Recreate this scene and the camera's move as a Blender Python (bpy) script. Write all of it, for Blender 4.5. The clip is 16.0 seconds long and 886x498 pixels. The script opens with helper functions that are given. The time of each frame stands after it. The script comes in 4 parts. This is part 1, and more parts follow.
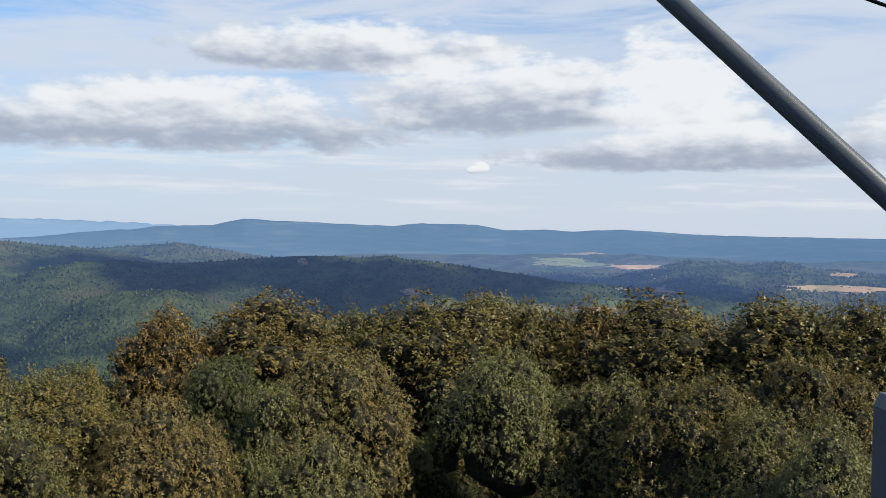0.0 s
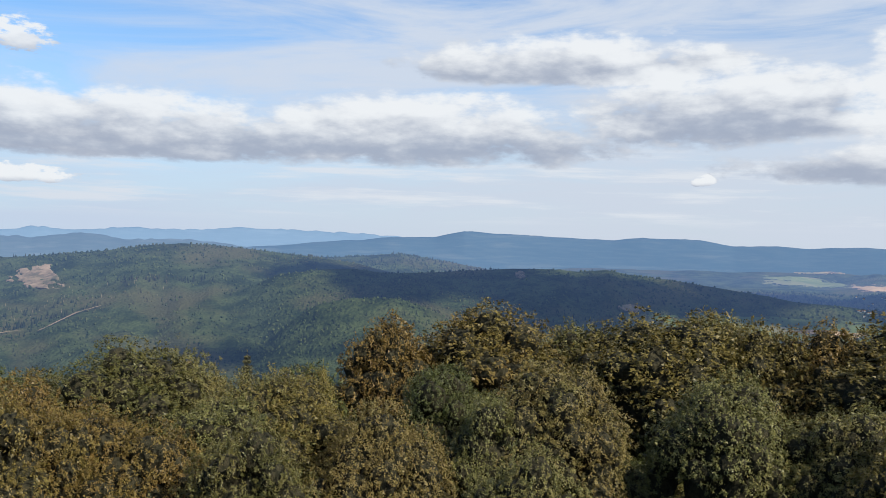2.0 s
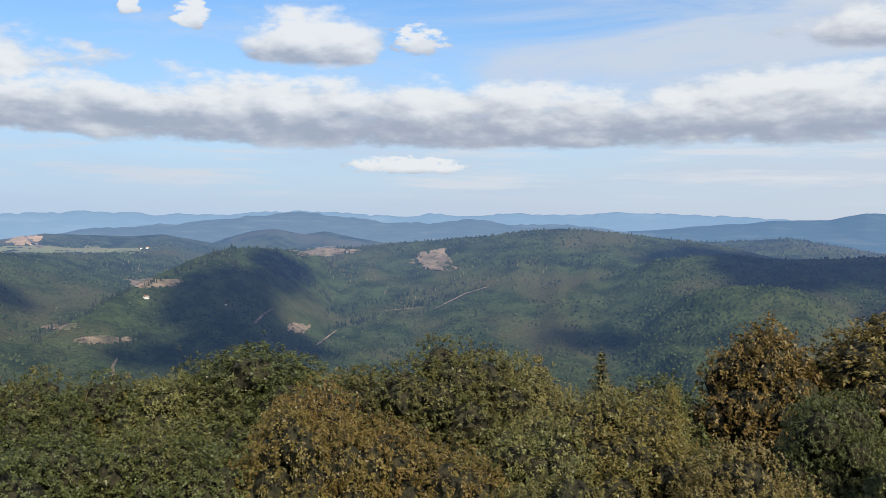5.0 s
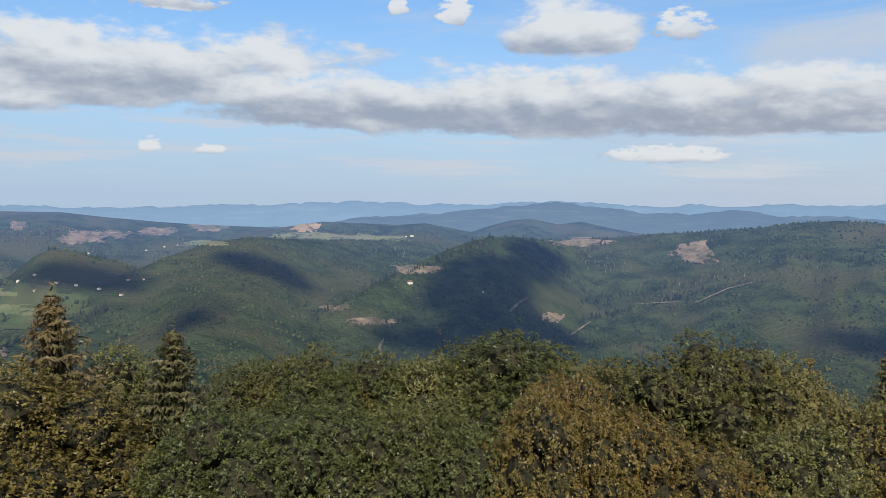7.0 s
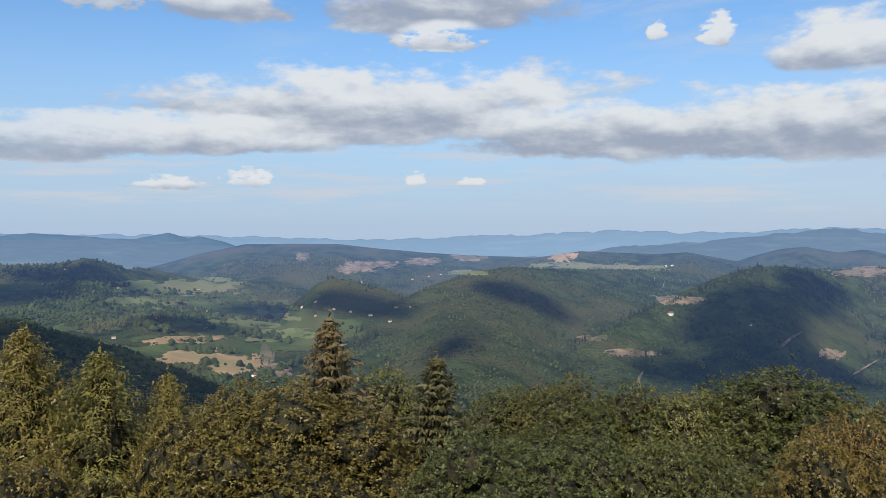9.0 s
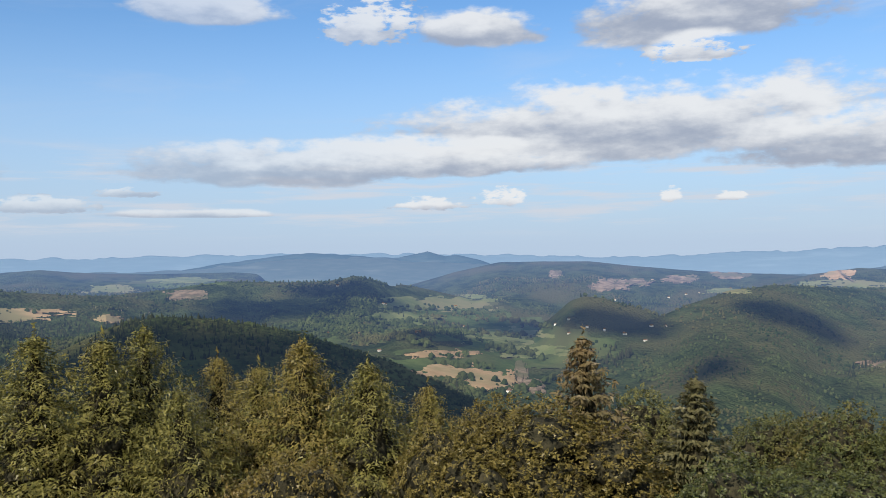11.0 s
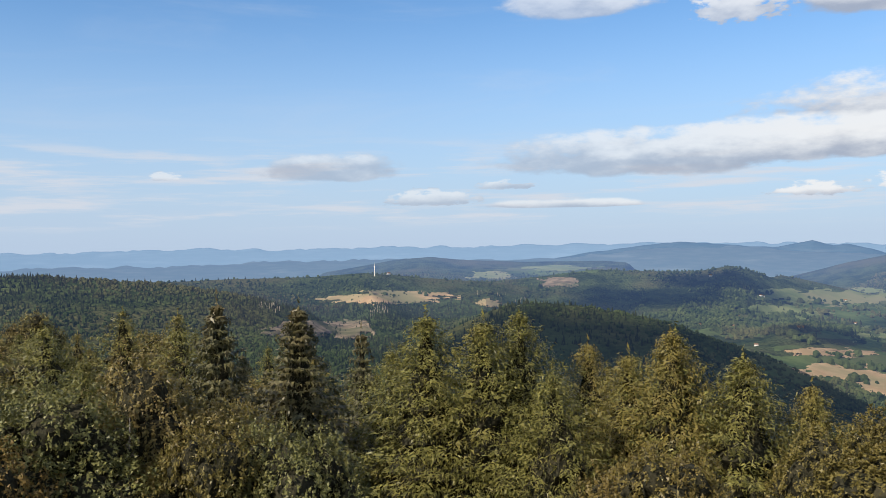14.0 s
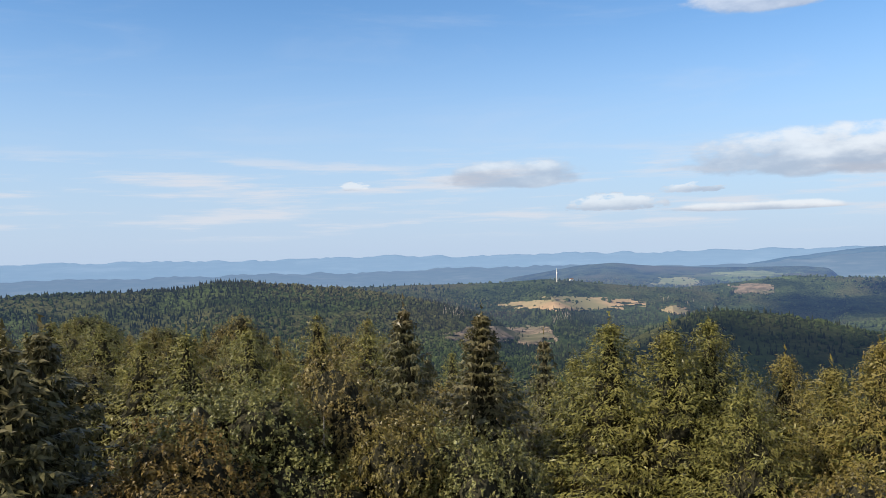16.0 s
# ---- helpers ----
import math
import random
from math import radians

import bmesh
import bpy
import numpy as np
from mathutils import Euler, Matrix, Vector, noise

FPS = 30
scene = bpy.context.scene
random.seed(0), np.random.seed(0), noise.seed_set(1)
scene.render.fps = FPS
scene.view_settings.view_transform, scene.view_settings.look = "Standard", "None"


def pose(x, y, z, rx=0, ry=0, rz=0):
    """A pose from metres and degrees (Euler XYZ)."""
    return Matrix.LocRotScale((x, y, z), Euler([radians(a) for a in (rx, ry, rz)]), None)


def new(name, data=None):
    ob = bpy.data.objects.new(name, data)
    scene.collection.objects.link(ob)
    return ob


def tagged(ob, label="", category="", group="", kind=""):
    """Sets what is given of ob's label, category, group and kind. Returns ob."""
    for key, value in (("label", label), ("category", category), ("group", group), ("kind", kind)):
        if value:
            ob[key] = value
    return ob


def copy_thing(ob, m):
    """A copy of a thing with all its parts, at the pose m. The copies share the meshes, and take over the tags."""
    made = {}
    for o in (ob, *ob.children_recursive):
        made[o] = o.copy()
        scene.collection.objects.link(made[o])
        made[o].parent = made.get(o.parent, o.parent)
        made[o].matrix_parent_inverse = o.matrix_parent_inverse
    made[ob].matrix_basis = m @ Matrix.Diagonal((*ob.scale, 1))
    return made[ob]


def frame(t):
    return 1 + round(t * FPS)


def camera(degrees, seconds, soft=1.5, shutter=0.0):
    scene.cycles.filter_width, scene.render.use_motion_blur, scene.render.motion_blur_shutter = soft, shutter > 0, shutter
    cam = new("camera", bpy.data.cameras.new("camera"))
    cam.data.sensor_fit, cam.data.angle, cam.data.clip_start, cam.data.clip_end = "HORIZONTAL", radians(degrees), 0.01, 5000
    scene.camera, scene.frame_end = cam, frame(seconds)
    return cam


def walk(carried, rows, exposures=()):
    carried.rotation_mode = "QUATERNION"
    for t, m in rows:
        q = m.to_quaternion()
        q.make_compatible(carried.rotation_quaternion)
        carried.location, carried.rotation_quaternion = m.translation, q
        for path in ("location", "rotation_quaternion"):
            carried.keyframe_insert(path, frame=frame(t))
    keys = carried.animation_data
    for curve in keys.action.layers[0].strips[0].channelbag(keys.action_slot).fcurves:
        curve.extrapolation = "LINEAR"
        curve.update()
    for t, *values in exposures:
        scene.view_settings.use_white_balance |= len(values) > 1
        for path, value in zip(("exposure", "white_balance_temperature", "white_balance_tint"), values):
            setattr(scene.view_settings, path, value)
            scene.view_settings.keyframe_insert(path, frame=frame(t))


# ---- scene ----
# ---- camera ----
cam = camera(54.55, 16.0, soft=0.55)
EYE = 28.0
# seconds, metres moved back in place of a wider lens, yaw, pitch, roll
ROWS = [
    (0.0, 8.81, -2.11, -1.72, -0.75),
    (0.5, 8.81, 0.51, -1.77, -0.9),
    (1.0, 8.81, 6.3, -1.4, -1.15),
    (1.5, 8.81, 10.55, -1.42, -1.0),
    (2.0, 8.81, 12.37, -1.1, -1.45),
    (2.5, 8.81, 12.35, -1.24, -1.3),
    (3.0, 7.41, 15.1, -1.65, -1.5),
    (3.5, 3.64, 18.44, -2.03, -1.45),
    (4.0, 0.0, 24.85, -2.44, -1.28),
    (4.5, 0.0, 31.23, -2.27, -1.03),
    (5.0, 0.0, 37.13, -2.58, -0.7),
    (7.5, 0.0, 57.76, -3.11, -0.81),
    (8.0, 0.0, 61.87, -2.45, -0.71),
    (8.5, 0.0, 66.66, -1.72, -0.26),
    (9.0, 0.0, 71.05, -1.55, 0.13),
    (11.5, 0.0, 92.85, -0.8, 0.78),
    (12.0, 0.0, 98.31, -1.7, 0.57),
    (12.5, 0.0, 102.54, -1.6, -0.35),
    (13.0, 0.0, 105.04, -1.56, 0.14),
    (13.5, 0.0, 107.91, -1.2, 0.52),
    (14.0, 0.0, 112.06, -0.65, 0.88),
    (14.5, 0.0, 114.59, 0.75, 0.99),
    (15.0, 0.0, 116.97, 0.88, 1.38),
    (15.5, 0.0, 120.23, 0.41, 1.49),
    (16.0, 0.0, 124.15, -0.02, 1.31),
]
BACK = (0.209, -0.978)
walk(cam, [(t, pose(b * BACK[0], b * BACK[1], EYE, 90 + pitch, roll, yaw)) for t, b, yaw, pitch, roll in ROWS],
     exposures=[(0.0, 0.05, 6250, 9), (4.0, 0.05, 6250, 9), (5.2, -0.04, 6250, 9), (7.5, -0.16, 6250, 9), (9.2, -0.14, 6250, 9), (11.5, -0.02, 6380, 10), (13.0, 0.0, 6400, 10), (16.0, 0.12, 6420, 10)])

# ---- light ----
SUN_AZ, SUN_EL = 241.0, 37.0  # degrees, counted to the left from +y
sun_dir = Vector((-math.sin(radians(SUN_AZ)) * math.cos(radians(SUN_EL)), math.cos(radians(SUN_AZ)) * math.cos(radians(SUN_EL)), math.sin(radians(SUN_EL))))
sun = new("sun", bpy.data.lights.new("sun", "SUN"))
sun.data.energy, sun.data.angle, sun.data.color = 6.0, radians(2.0), (1.0, 0.89, 0.72)
sun.matrix_world = sun_dir.to_track_quat("Z", "Y").to_matrix().to_4x4()
scene.view_settings.exposure = 0.0


class Nodes:
    """Short hand for a node tree."""

    def __init__(self, tree):
        self.tree = tree
        tree.nodes.clear()

    def add(self, kind, values=None, **props):
        n = self.tree.nodes.new(kind)
        for k, v in props.items():
            setattr(n, k, v)
        for k, v in (values or {}).items():
            if hasattr(v, "is_linked"):
                self.tree.links.new(v, n.inputs[k])
            else:
                n.inputs[k].default_value = v
        return n

    def math(self, op, a, b=0.0, c=0.0):
        return self.add("ShaderNodeMath", {0: a, 1: b, 2: c}, operation=op).outputs[0]

    def mix(self, f, a, b, blend="MIX"):
        n = self.add("ShaderNodeMix", {0: f, 6: a, 7: b}, data_type="RGBA", blend_type=blend)
        return n.outputs[2]

    def step(self, v, lo, hi, a=0.0, b=1.0):
        return self.add("ShaderNodeMapRange", {"Value": v, "From Min": lo, "From Max": hi, "To Min": a, "To Max": b}, interpolation_type="SMOOTHSTEP").outputs[0]

    def noise(self, vec, scale, detail=4.0, rough=0.55, out=0, **more):
        v = {"Scale": scale, "Detail": detail, "Roughness": rough}
        if vec is not None:
            v["Vector"] = vec
        v.update(more)
        return self.add("ShaderNodeTexNoise", v).outputs[out]


def rgb(r, g, b):
    return (r, g, b, 1.0)


# clouds: azimuth, elevation of the flat base, half width, height, whiteness
CLOUDS_EAST = [(-18.5, 3.6, 13.0, 3.0, -0.05), (-17.3, 6.0, 5.0, 6.8, 0.7), (-6.0, 6.0, 12.0, 5.0, 0.0), (14.5, 4.6, 15.0, 4.8, 0.05), (3.0, 9.8, 13.0, 3.4, 0.1), (-4.4, 3.4, 0.8, 0.7, 0.5), (-34.6, 4.6, 7.0, 4.7, 0.2), (42.3, 4.3, 30.2, 4.5, 0.0), (27.0, 4.4, 10.0, 4.0, 0.0), (60.0, 4.6, 12.0, 3.6, 0.0), (39.5, 2.5, 4.2, 1.2, 0.5), (46.0, 9.3, 5.3, 4.0, 0.3), (38.7, 10.2, 2.1, 1.9, 0.4), (57.1, 11.8, 0.7, 1.2, 0.5), (53.5, 11.3, 1.2, 1.5, 0.5)]
CLOUDS_WEST = [(74.7, 5.7, 18.9, 5.2, 0.1), (90.9, 4.7, 13.0, 2.5, 0.2), (69.9, 12.7, 8.7, 4.0, -0.1), (71.0, 11.4, 3.2, 1.8, 0.3), (85.2, 13.0, 4.7, 2.5, 0.05), (83.8, 2.6, 2.1, 1.2, 0.6), (88.5, 2.4, 2.6, 1.0, 0.4), (72.8, 2.6, 0.8, 1.0, 0.6), (69.3, 2.6, 1.3, 0.7, 0.5), (53.1, 11.4, 1.0, 1.9, 0.4), (119.5, 4.0, 5.0, 1.7, -0.35), (112.9, 2.3, 3.4, 1.0, 0.15), (107.4, 3.3, 2.3, 0.7, 0.15), (104.0, 2.0, 6.0, 0.6, 0.2), (99.3, 4.1, 10.2, 2.8, -0.1), (103.0, 14.3, 5.4, 2.8, 0.4), (92.5, 13.4, 3.4, 2.9, 0.4), (129.9, 4.0, 1.1, 0.5, 0.5)]


def make_sky():
    world = bpy.data.worlds.new("sky")
    scene.world = world
    world.use_nodes = True
    n = Nodes(world.node_tree)
    sky = n.add("ShaderNodeTexSky", sky_type="NISHITA", sun_disc=False, sun_elevation=radians(SUN_EL), sun_rotation=radians(-SUN_AZ), altitude=600.0, air_density=1.0, dust_density=0.6, ozone_density=1.5)
    way = n.add("ShaderNodeTexCoord").outputs["Generated"]
    sep = n.add("ShaderNodeSeparateXYZ", {0: way})
    x, y, z = sep.outputs
    az = n.math("MULTIPLY", n.math("ARCTAN2", n.math("MULTIPLY", x, -1.0), y), 57.2958)
    el = n.math("MULTIPLY", n.math("ARCSINE", z), 57.2958)
    flat = n.add("ShaderNodeCombineXYZ", {0: az, 1: n.math("MULTIPLY", el, 2.3), 2: 0.0}).outputs[0]
    big = n.math("SUBTRACT", n.noise(flat, 0.11, 6.0, 0.58), 0.5)
    fine = n.math("SUBTRACT", n.noise(flat, 0.30, 5.0, 0.55), 0.5)
    grain = n.math("SUBTRACT", n.noise(flat, 1.1, 4.0, 0.55), 0.5)
    # the side of each billow that faces the sun is brighter
    sunward = n.add("ShaderNodeVectorMath", {0: flat, 1: (-0.9, 1.5, 0.0)}, operation="ADD").outputs[0]
    lit = n.math("SUBTRACT", fine, n.math("SUBTRACT", n.noise(sunward, 0.30, 5.0, 0.55), 0.5))
    wob = n.math("ADD", n.math("ADD", n.math("MULTIPLY", big, 1.5), n.math("MULTIPLY", fine, 1.5)), n.math("MULTIPLY", grain, 0.45))
    depth, height = None, None
    for a, e, w, h, lum in CLOUDS_EAST + CLOUDS_WEST:
        u = n.math("DIVIDE", n.math("SUBTRACT", az, a), w)
        v = n.math("DIVIDE", n.math("SUBTRACT", el, e + 0.22 * h), 0.8 * h)
        low = n.math("MULTIPLY", n.math("MINIMUM", v, 0.0), 2.6)
        up = n.math("MAXIMUM", v, 0.0)
        d = n.math("SUBTRACT", 1.0, n.math("MULTIPLY", u, u))
        d = n.math("SUBTRACT", d, n.math("ADD", n.math("MULTIPLY", low, low), n.math("MULTIPLY", up, up)))
        hh = n.math("MULTIPLY", n.step(d, -0.6, 0.6), n.math("ADD", v, lum))
        d = n.math("ADD", d, n.math("MULTIPLY", wob, 1.25) if w > 4.5 else n.math("ADD", n.math("MULTIPLY", wob, 1.5), n.math("MULTIPLY", grain, 2.4)))
        depth = d if depth is None else n.math("MAXIMUM", depth, d)
        height = hh if height is None else n.math("MAXIMUM", height, hh)
    solid = n.step(depth, -0.05, 0.60)
    # thin high veil, drawn out into streaks, thicker towards the east and the horizon
    streak = n.add("ShaderNodeCombineXYZ", {0: n.math("ADD", az, n.math("MULTIPLY", el, 1.2)), 1: n.math("MULTIPLY", el, 6.0), 2: 3.0}).outputs[0]
    veil = n.noise(streak, 0.05, 7.0, 0.6, Distortion=0.6)
    east = n.step(az, 75.0, -5.0)
    veil = n.math("MULTIPLY", n.step(n.math("ADD", veil, n.math("MULTIPLY", east, 0.26)), 0.48, 0.86, 0.0, 0.9), n.step(az, 95.0, 45.0, 0.3, 1.0))
    haze = n.step(n.math("ABSOLUTE", el), 17.0, -1.0, 0.0, 0.9)
    puff = n.math("ADD", n.math("ADD", height, n.math("MULTIPLY", wob, 0.22)), n.math("MULTIPLY", lit, 0.85))
    grey = n.mix(n.step(puff, -0.15, 0.74), rgb(0.37, 0.41, 0.50), rgb(0.86, 0.86, 0.855))
    blue = n.mix(1.0, sky.outputs[0], rgb(0.090, 0.125, 0.152), "MULTIPLY")
    col = n.mix(veil, blue, rgb(0.66, 0.70, 0.77))
    col = n.mix(haze, col, n.mix(east, rgb(0.48, 0.585, 0.755), rgb(0.60, 0.645, 0.725)))
    # flat layers low over the horizon
    layer = n.add("ShaderNodeCombineXYZ", {0: n.math("MULTIPLY", az, 0.22), 1: n.math("MULTIPLY", el, 2.6), 2: 7.0}).outputs[0]
    band = n.math("MULTIPLY", n.step(el, 7.5, 4.5), n.step(el, 0.4, 1.6))
    thin = n.math("MULTIPLY", n.step(n.noise(layer, 0.45, 6.0, 0.6), 0.47, 0.68, 0.0, 0.85), band)
    col = n.mix(thin, col, n.mix(east, rgb(0.66, 0.69, 0.75), rgb(0.74, 0.76, 0.79)))
    col = n.mix(n.math("MULTIPLY", solid, n.step(az, 112.0, 82.0, 0.58, 0.94)), col, grey)
    back = n.add("ShaderNodeBackground", {0: col, 1: 1.0})
    n.add("ShaderNodeOutputWorld", {0: back.outputs[0]})


make_sky()


# ---- materials ----
def material(name):
    m = bpy.data.materials.new(name)
    m.use_nodes = True
    return m, Nodes(m.node_tree)


def finish(n, shader):
    n.add("ShaderNodeOutputMaterial", {0: shader})


def leaf_material(name, dark, light, accent, share=0.3, gloss=0.44):
    """Foliage: every leaf has its own tone, every tree its own tint."""
    m, n = material(name)
    own = n.add("ShaderNodeNewGeometry").outputs["Random Per Island"]
    tree = n.add("ShaderNodeObjectInfo").outputs["Random"]
    where = n.add("ShaderNodeTexCoord").outputs["Object"]
    patch = n.noise(where, 0.35, 3.0)
    leaf = n.math("ADD", n.math("MULTIPLY", own, 0.5), n.step(n.noise(where, 4.5, 3.0, 0.7), 0.38, 0.62, 0.0, 0.5))
    col = n.mix(leaf, dark, light)
    warm = n.math("ADD", n.math("MULTIPLY", tree, 0.55), n.math("MULTIPLY", patch, 0.75))
    col = n.mix(n.step(warm, 0.75 - share, 1.15 - share), col, accent)
    col = n.mix(n.math("MULTIPLY", leaf, 0.35), col, light)
    bsdf = n.add("ShaderNodeBsdfPrincipled", {"Base Color": col, "Roughness": gloss, "Specular IOR Level": 0.30})
    tr = n.add("ShaderNodeBsdfTranslucent", {0: col})
    finish(n, n.add("ShaderNodeMixShader", {0: 0.20, 1: bsdf.outputs[0], 2: tr.outputs[0]}).outputs[0])
    return m


def rough_material(name, a, b, scale, c=None, rough=0.9, bump=0.0, coord="Object", metal=0.0):
    m, n = material(name)
    where = n.add("ShaderNodeTexCoord").outputs[coord]
    f = n.noise(where, scale, 6.0, 0.6)
    col = n.mix(n.step(f, 0.35, 0.65), a, b)
    if c is not None:
        col = n.mix(n.step(n.noise(where, scale * 0.18, 4.0), 0.5, 0.68), col, c)
    vals = {"Base Color": col, "Roughness": rough, "Specular IOR Level": 0.2, "Metallic": metal}
    if bump:
        vals["Normal"] = n.add("ShaderNodeBump", {"Strength": bump, "Distance": 1.0 / scale, "Height": f}).outputs[0]
    finish(n, n.add("ShaderNodeBsdfPrincipled", vals).outputs[0])
    return m


def hazed_range_material(name, col, light, glow, scale):
    """Plain backdrop of distance: dim woods with paler fields, with haze painted in as even emission."""
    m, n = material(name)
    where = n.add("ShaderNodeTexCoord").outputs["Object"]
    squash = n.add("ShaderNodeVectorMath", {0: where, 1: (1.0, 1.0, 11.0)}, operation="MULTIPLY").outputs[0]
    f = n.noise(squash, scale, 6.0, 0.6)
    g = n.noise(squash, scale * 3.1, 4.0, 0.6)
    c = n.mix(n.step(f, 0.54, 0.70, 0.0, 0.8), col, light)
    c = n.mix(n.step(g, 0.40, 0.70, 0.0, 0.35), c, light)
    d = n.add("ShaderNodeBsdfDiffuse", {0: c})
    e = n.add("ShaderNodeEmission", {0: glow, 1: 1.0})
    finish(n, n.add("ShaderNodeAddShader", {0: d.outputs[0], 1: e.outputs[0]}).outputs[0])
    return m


HAZE_NEAR, HAZE_FAR = rgb(0.003, 0.006, 0.015), rgb(0.070, 0.118, 0.262)  # haze painted as emission, near and far colour


def hazed_land_material(name, a, b, c, scale, each=False, woods=False):
    """Hills, fields and woods of the distance, with haze painted in as blue emission."""
    m, n = material(name)
    where = n.add("ShaderNodeTexCoord").outputs["Object"]
    f = n.noise(where, scale, 8.0, 0.68)
    col = n.mix(n.step(f, 0.36, 0.64), a, b)
    col = n.mix(n.step(n.noise(where, scale * 0.22, 5.0), 0.48, 0.66), col, c)
    if each:
        col = n.mix(n.add("ShaderNodeNewGeometry").outputs["Random Per Island"], col, n.mix(0.5, a, col))
    crowns = n.add("ShaderNodeTexVoronoi", {"Vector": where, "Scale": 0.13}).outputs["Distance"]
    bump = n.add("ShaderNodeBump", {"Strength": 0.7, "Distance": 5.0, "Height": n.math("SUBTRACT", n.noise(where, 0.05, 4.0), crowns)}).outputs[0]
    d = n.add("ShaderNodeBsdfDiffuse", {0: col, "Normal": bump} if woods else {0: col})
    # painted haze: emission that grows with distance from the tower
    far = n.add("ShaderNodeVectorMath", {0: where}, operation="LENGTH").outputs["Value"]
    air_haze = n.add("ShaderNodeEmission", {0: n.mix(n.math("POWER", n.math("DIVIDE", far, 3400.0), 2.1), HAZE_NEAR, HAZE_FAR), 1: 1.0})
    finish(n, n.add("ShaderNodeAddShader", {0: d.outputs[0], 1: air_haze.outputs[0]}).outputs[0])
    return m


M_OLIVE = leaf_material("beech_leaf_olive", rgb(0.042, 0.047, 0.012), rgb(0.230, 0.218, 0.074), rgb(0.165, 0.118, 0.038), 0.22)
M_GREEN = leaf_material("broad_leaf_green", rgb(0.025, 0.034, 0.010), rgb(0.122, 0.134, 0.042), rgb(0.120, 0.100, 0.030), 0.20)
M_GOLD = leaf_material("beech_leaf_gold", rgb(0.048, 0.040, 0.009), rgb(0.210, 0.168, 0.046), rgb(0.150, 0.094, 0.026), 0.25)
M_SPRUCE = leaf_material("spruce_needle", rgb(0.024, 0.027, 0.012), rgb(0.160, 0.145, 0.066), rgb(0.165, 0.118, 0.058), 0.20)
M_LARCH = leaf_material("larch_needle", rgb(0.040, 0.043, 0.011), rgb(0.225, 0.205, 0.056), rgb(0.180, 0.138, 0.038), 0.22)
# dark fill for crown insides, shade put into the colour
M_CROWN_SHADE = rough_material("crown_shade", rgb(0.018, 0.018, 0.010), rgb(0.045, 0.040, 0.022), 5.0, bump=0.6)
M_BARK = rough_material("bark", rgb(0.10, 0.085, 0.07), rgb(0.20, 0.18, 0.155), 6.0, bump=0.5)
M_DRY = rough_material("dry_wood", rgb(0.24, 0.20, 0.17), rgb(0.40, 0.36, 0.32), 8.0)
M_GROUND = hazed_land_material("forest_ground", rgb(0.020, 0.030, 0.011), rgb(0.054, 0.070, 0.026), rgb(0.066, 0.066, 0.028), 0.017, woods=True)
M_WOODS = hazed_land_material("far_woods_leaf", rgb(0.024, 0.037, 0.013), rgb(0.074, 0.090, 0.034), rgb(0.084, 0.080, 0.034), 0.013, True)
M_MEADOW = hazed_land_material("meadow_grass", rgb(0.088, 0.112, 0.042), rgb(0.145, 0.158, 0.066), rgb(0.160, 0.150, 0.078), 0.012)
M_PASTURE = hazed_land_material("rough_pasture", rgb(0.038, 0.058, 0.020), rgb(0.085, 0.110, 0.038), rgb(0.080, 0.084, 0.036), 0.011)
M_FIELD = hazed_land_material("dry_field", rgb(0.27, 0.185, 0.10), rgb(0.35, 0.25, 0.145), rgb(0.19, 0.17, 0.085), 0.02)
M_CLEAR = hazed_land_material("cut_clearing", rgb(0.085, 0.072, 0.045), rgb(0.25, 0.19, 0.13), rgb(0.10, 0.10, 0.052), 0.03)
M_STEEL = rough_material("grey_painted_steel", rgb(0.075, 0.087, 0.100), rgb(0.088, 0.100, 0.112), 3.0, rough=0.38)
M_CLOUD = rough_material("cloud_vapour", rgb(0.85, 0.85, 0.85), rgb(0.95, 0.95, 0.95), 0.004)


# ---- building helpers ----
def mesh_of(name, verts, faces, mat, smooth=False):
    me = bpy.data.meshes.new(name)
    v = np.asarray(verts, dtype=np.float32).reshape(-1, 3)
    if isinstance(faces, np.ndarray):
        k = faces.shape[1]
        me.vertices.add(len(v))
        me.vertices.foreach_set("co", v.ravel())
        me.loops.add(faces.size)
        me.loops.foreach_set("vertex_index", faces.astype(np.int32).ravel())
        me.polygons.add(len(faces))
        me.polygons.foreach_set("loop_start", np.arange(0, faces.size, k, dtype=np.int32))
        me.update(calc_edges=True)
    else:
        me.from_pydata(v.tolist(), [], faces)
    me.polygons.foreach_set("use_smooth", np.full(len(me.polygons), smooth, dtype=bool))
    me.materials.append(mat)
    return me


def tube(path, radii, sides=7):
    """Verts and quads of a tapered tube along a path."""
    path = [Vector(p) for p in path]
    vs, fs = [], []
    for i, p in enumerate(path):
        d = (path[min(i + 1, len(path) - 1)] - path[max(i - 1, 0)]).normalized()
        a = d.orthogonal().normalized()
        b = d.cross(a)
        for k in range(sides):
            t = 2 * math.pi * k / sides
            vs.append(p + radii[i] * (math.cos(t) * a + math.sin(t) * b))
    for i in range(len(path) - 1):
        for k in range(sides):
            j = (k + 1) % sides
            fs.append([i * sides + k, i * sides + j, (i + 1) * sides + j, (i + 1) * sides + k])
    fs.append(list(range(sides))[::-1])
    fs.append([(len(path) - 1) * sides + k for k in range(sides)])
    return vs, fs


def join(pieces):
    vs, fs = [], []
    for v, f in pieces:
        o = len(vs)
        vs.extend(v)
        fs.extend([[i + o for i in q] for q in f])
    return vs, fs


def part(name, me, parent, label=""):
    ob = new(name, me)
    ob.parent = parent
    return tagged(ob, label)


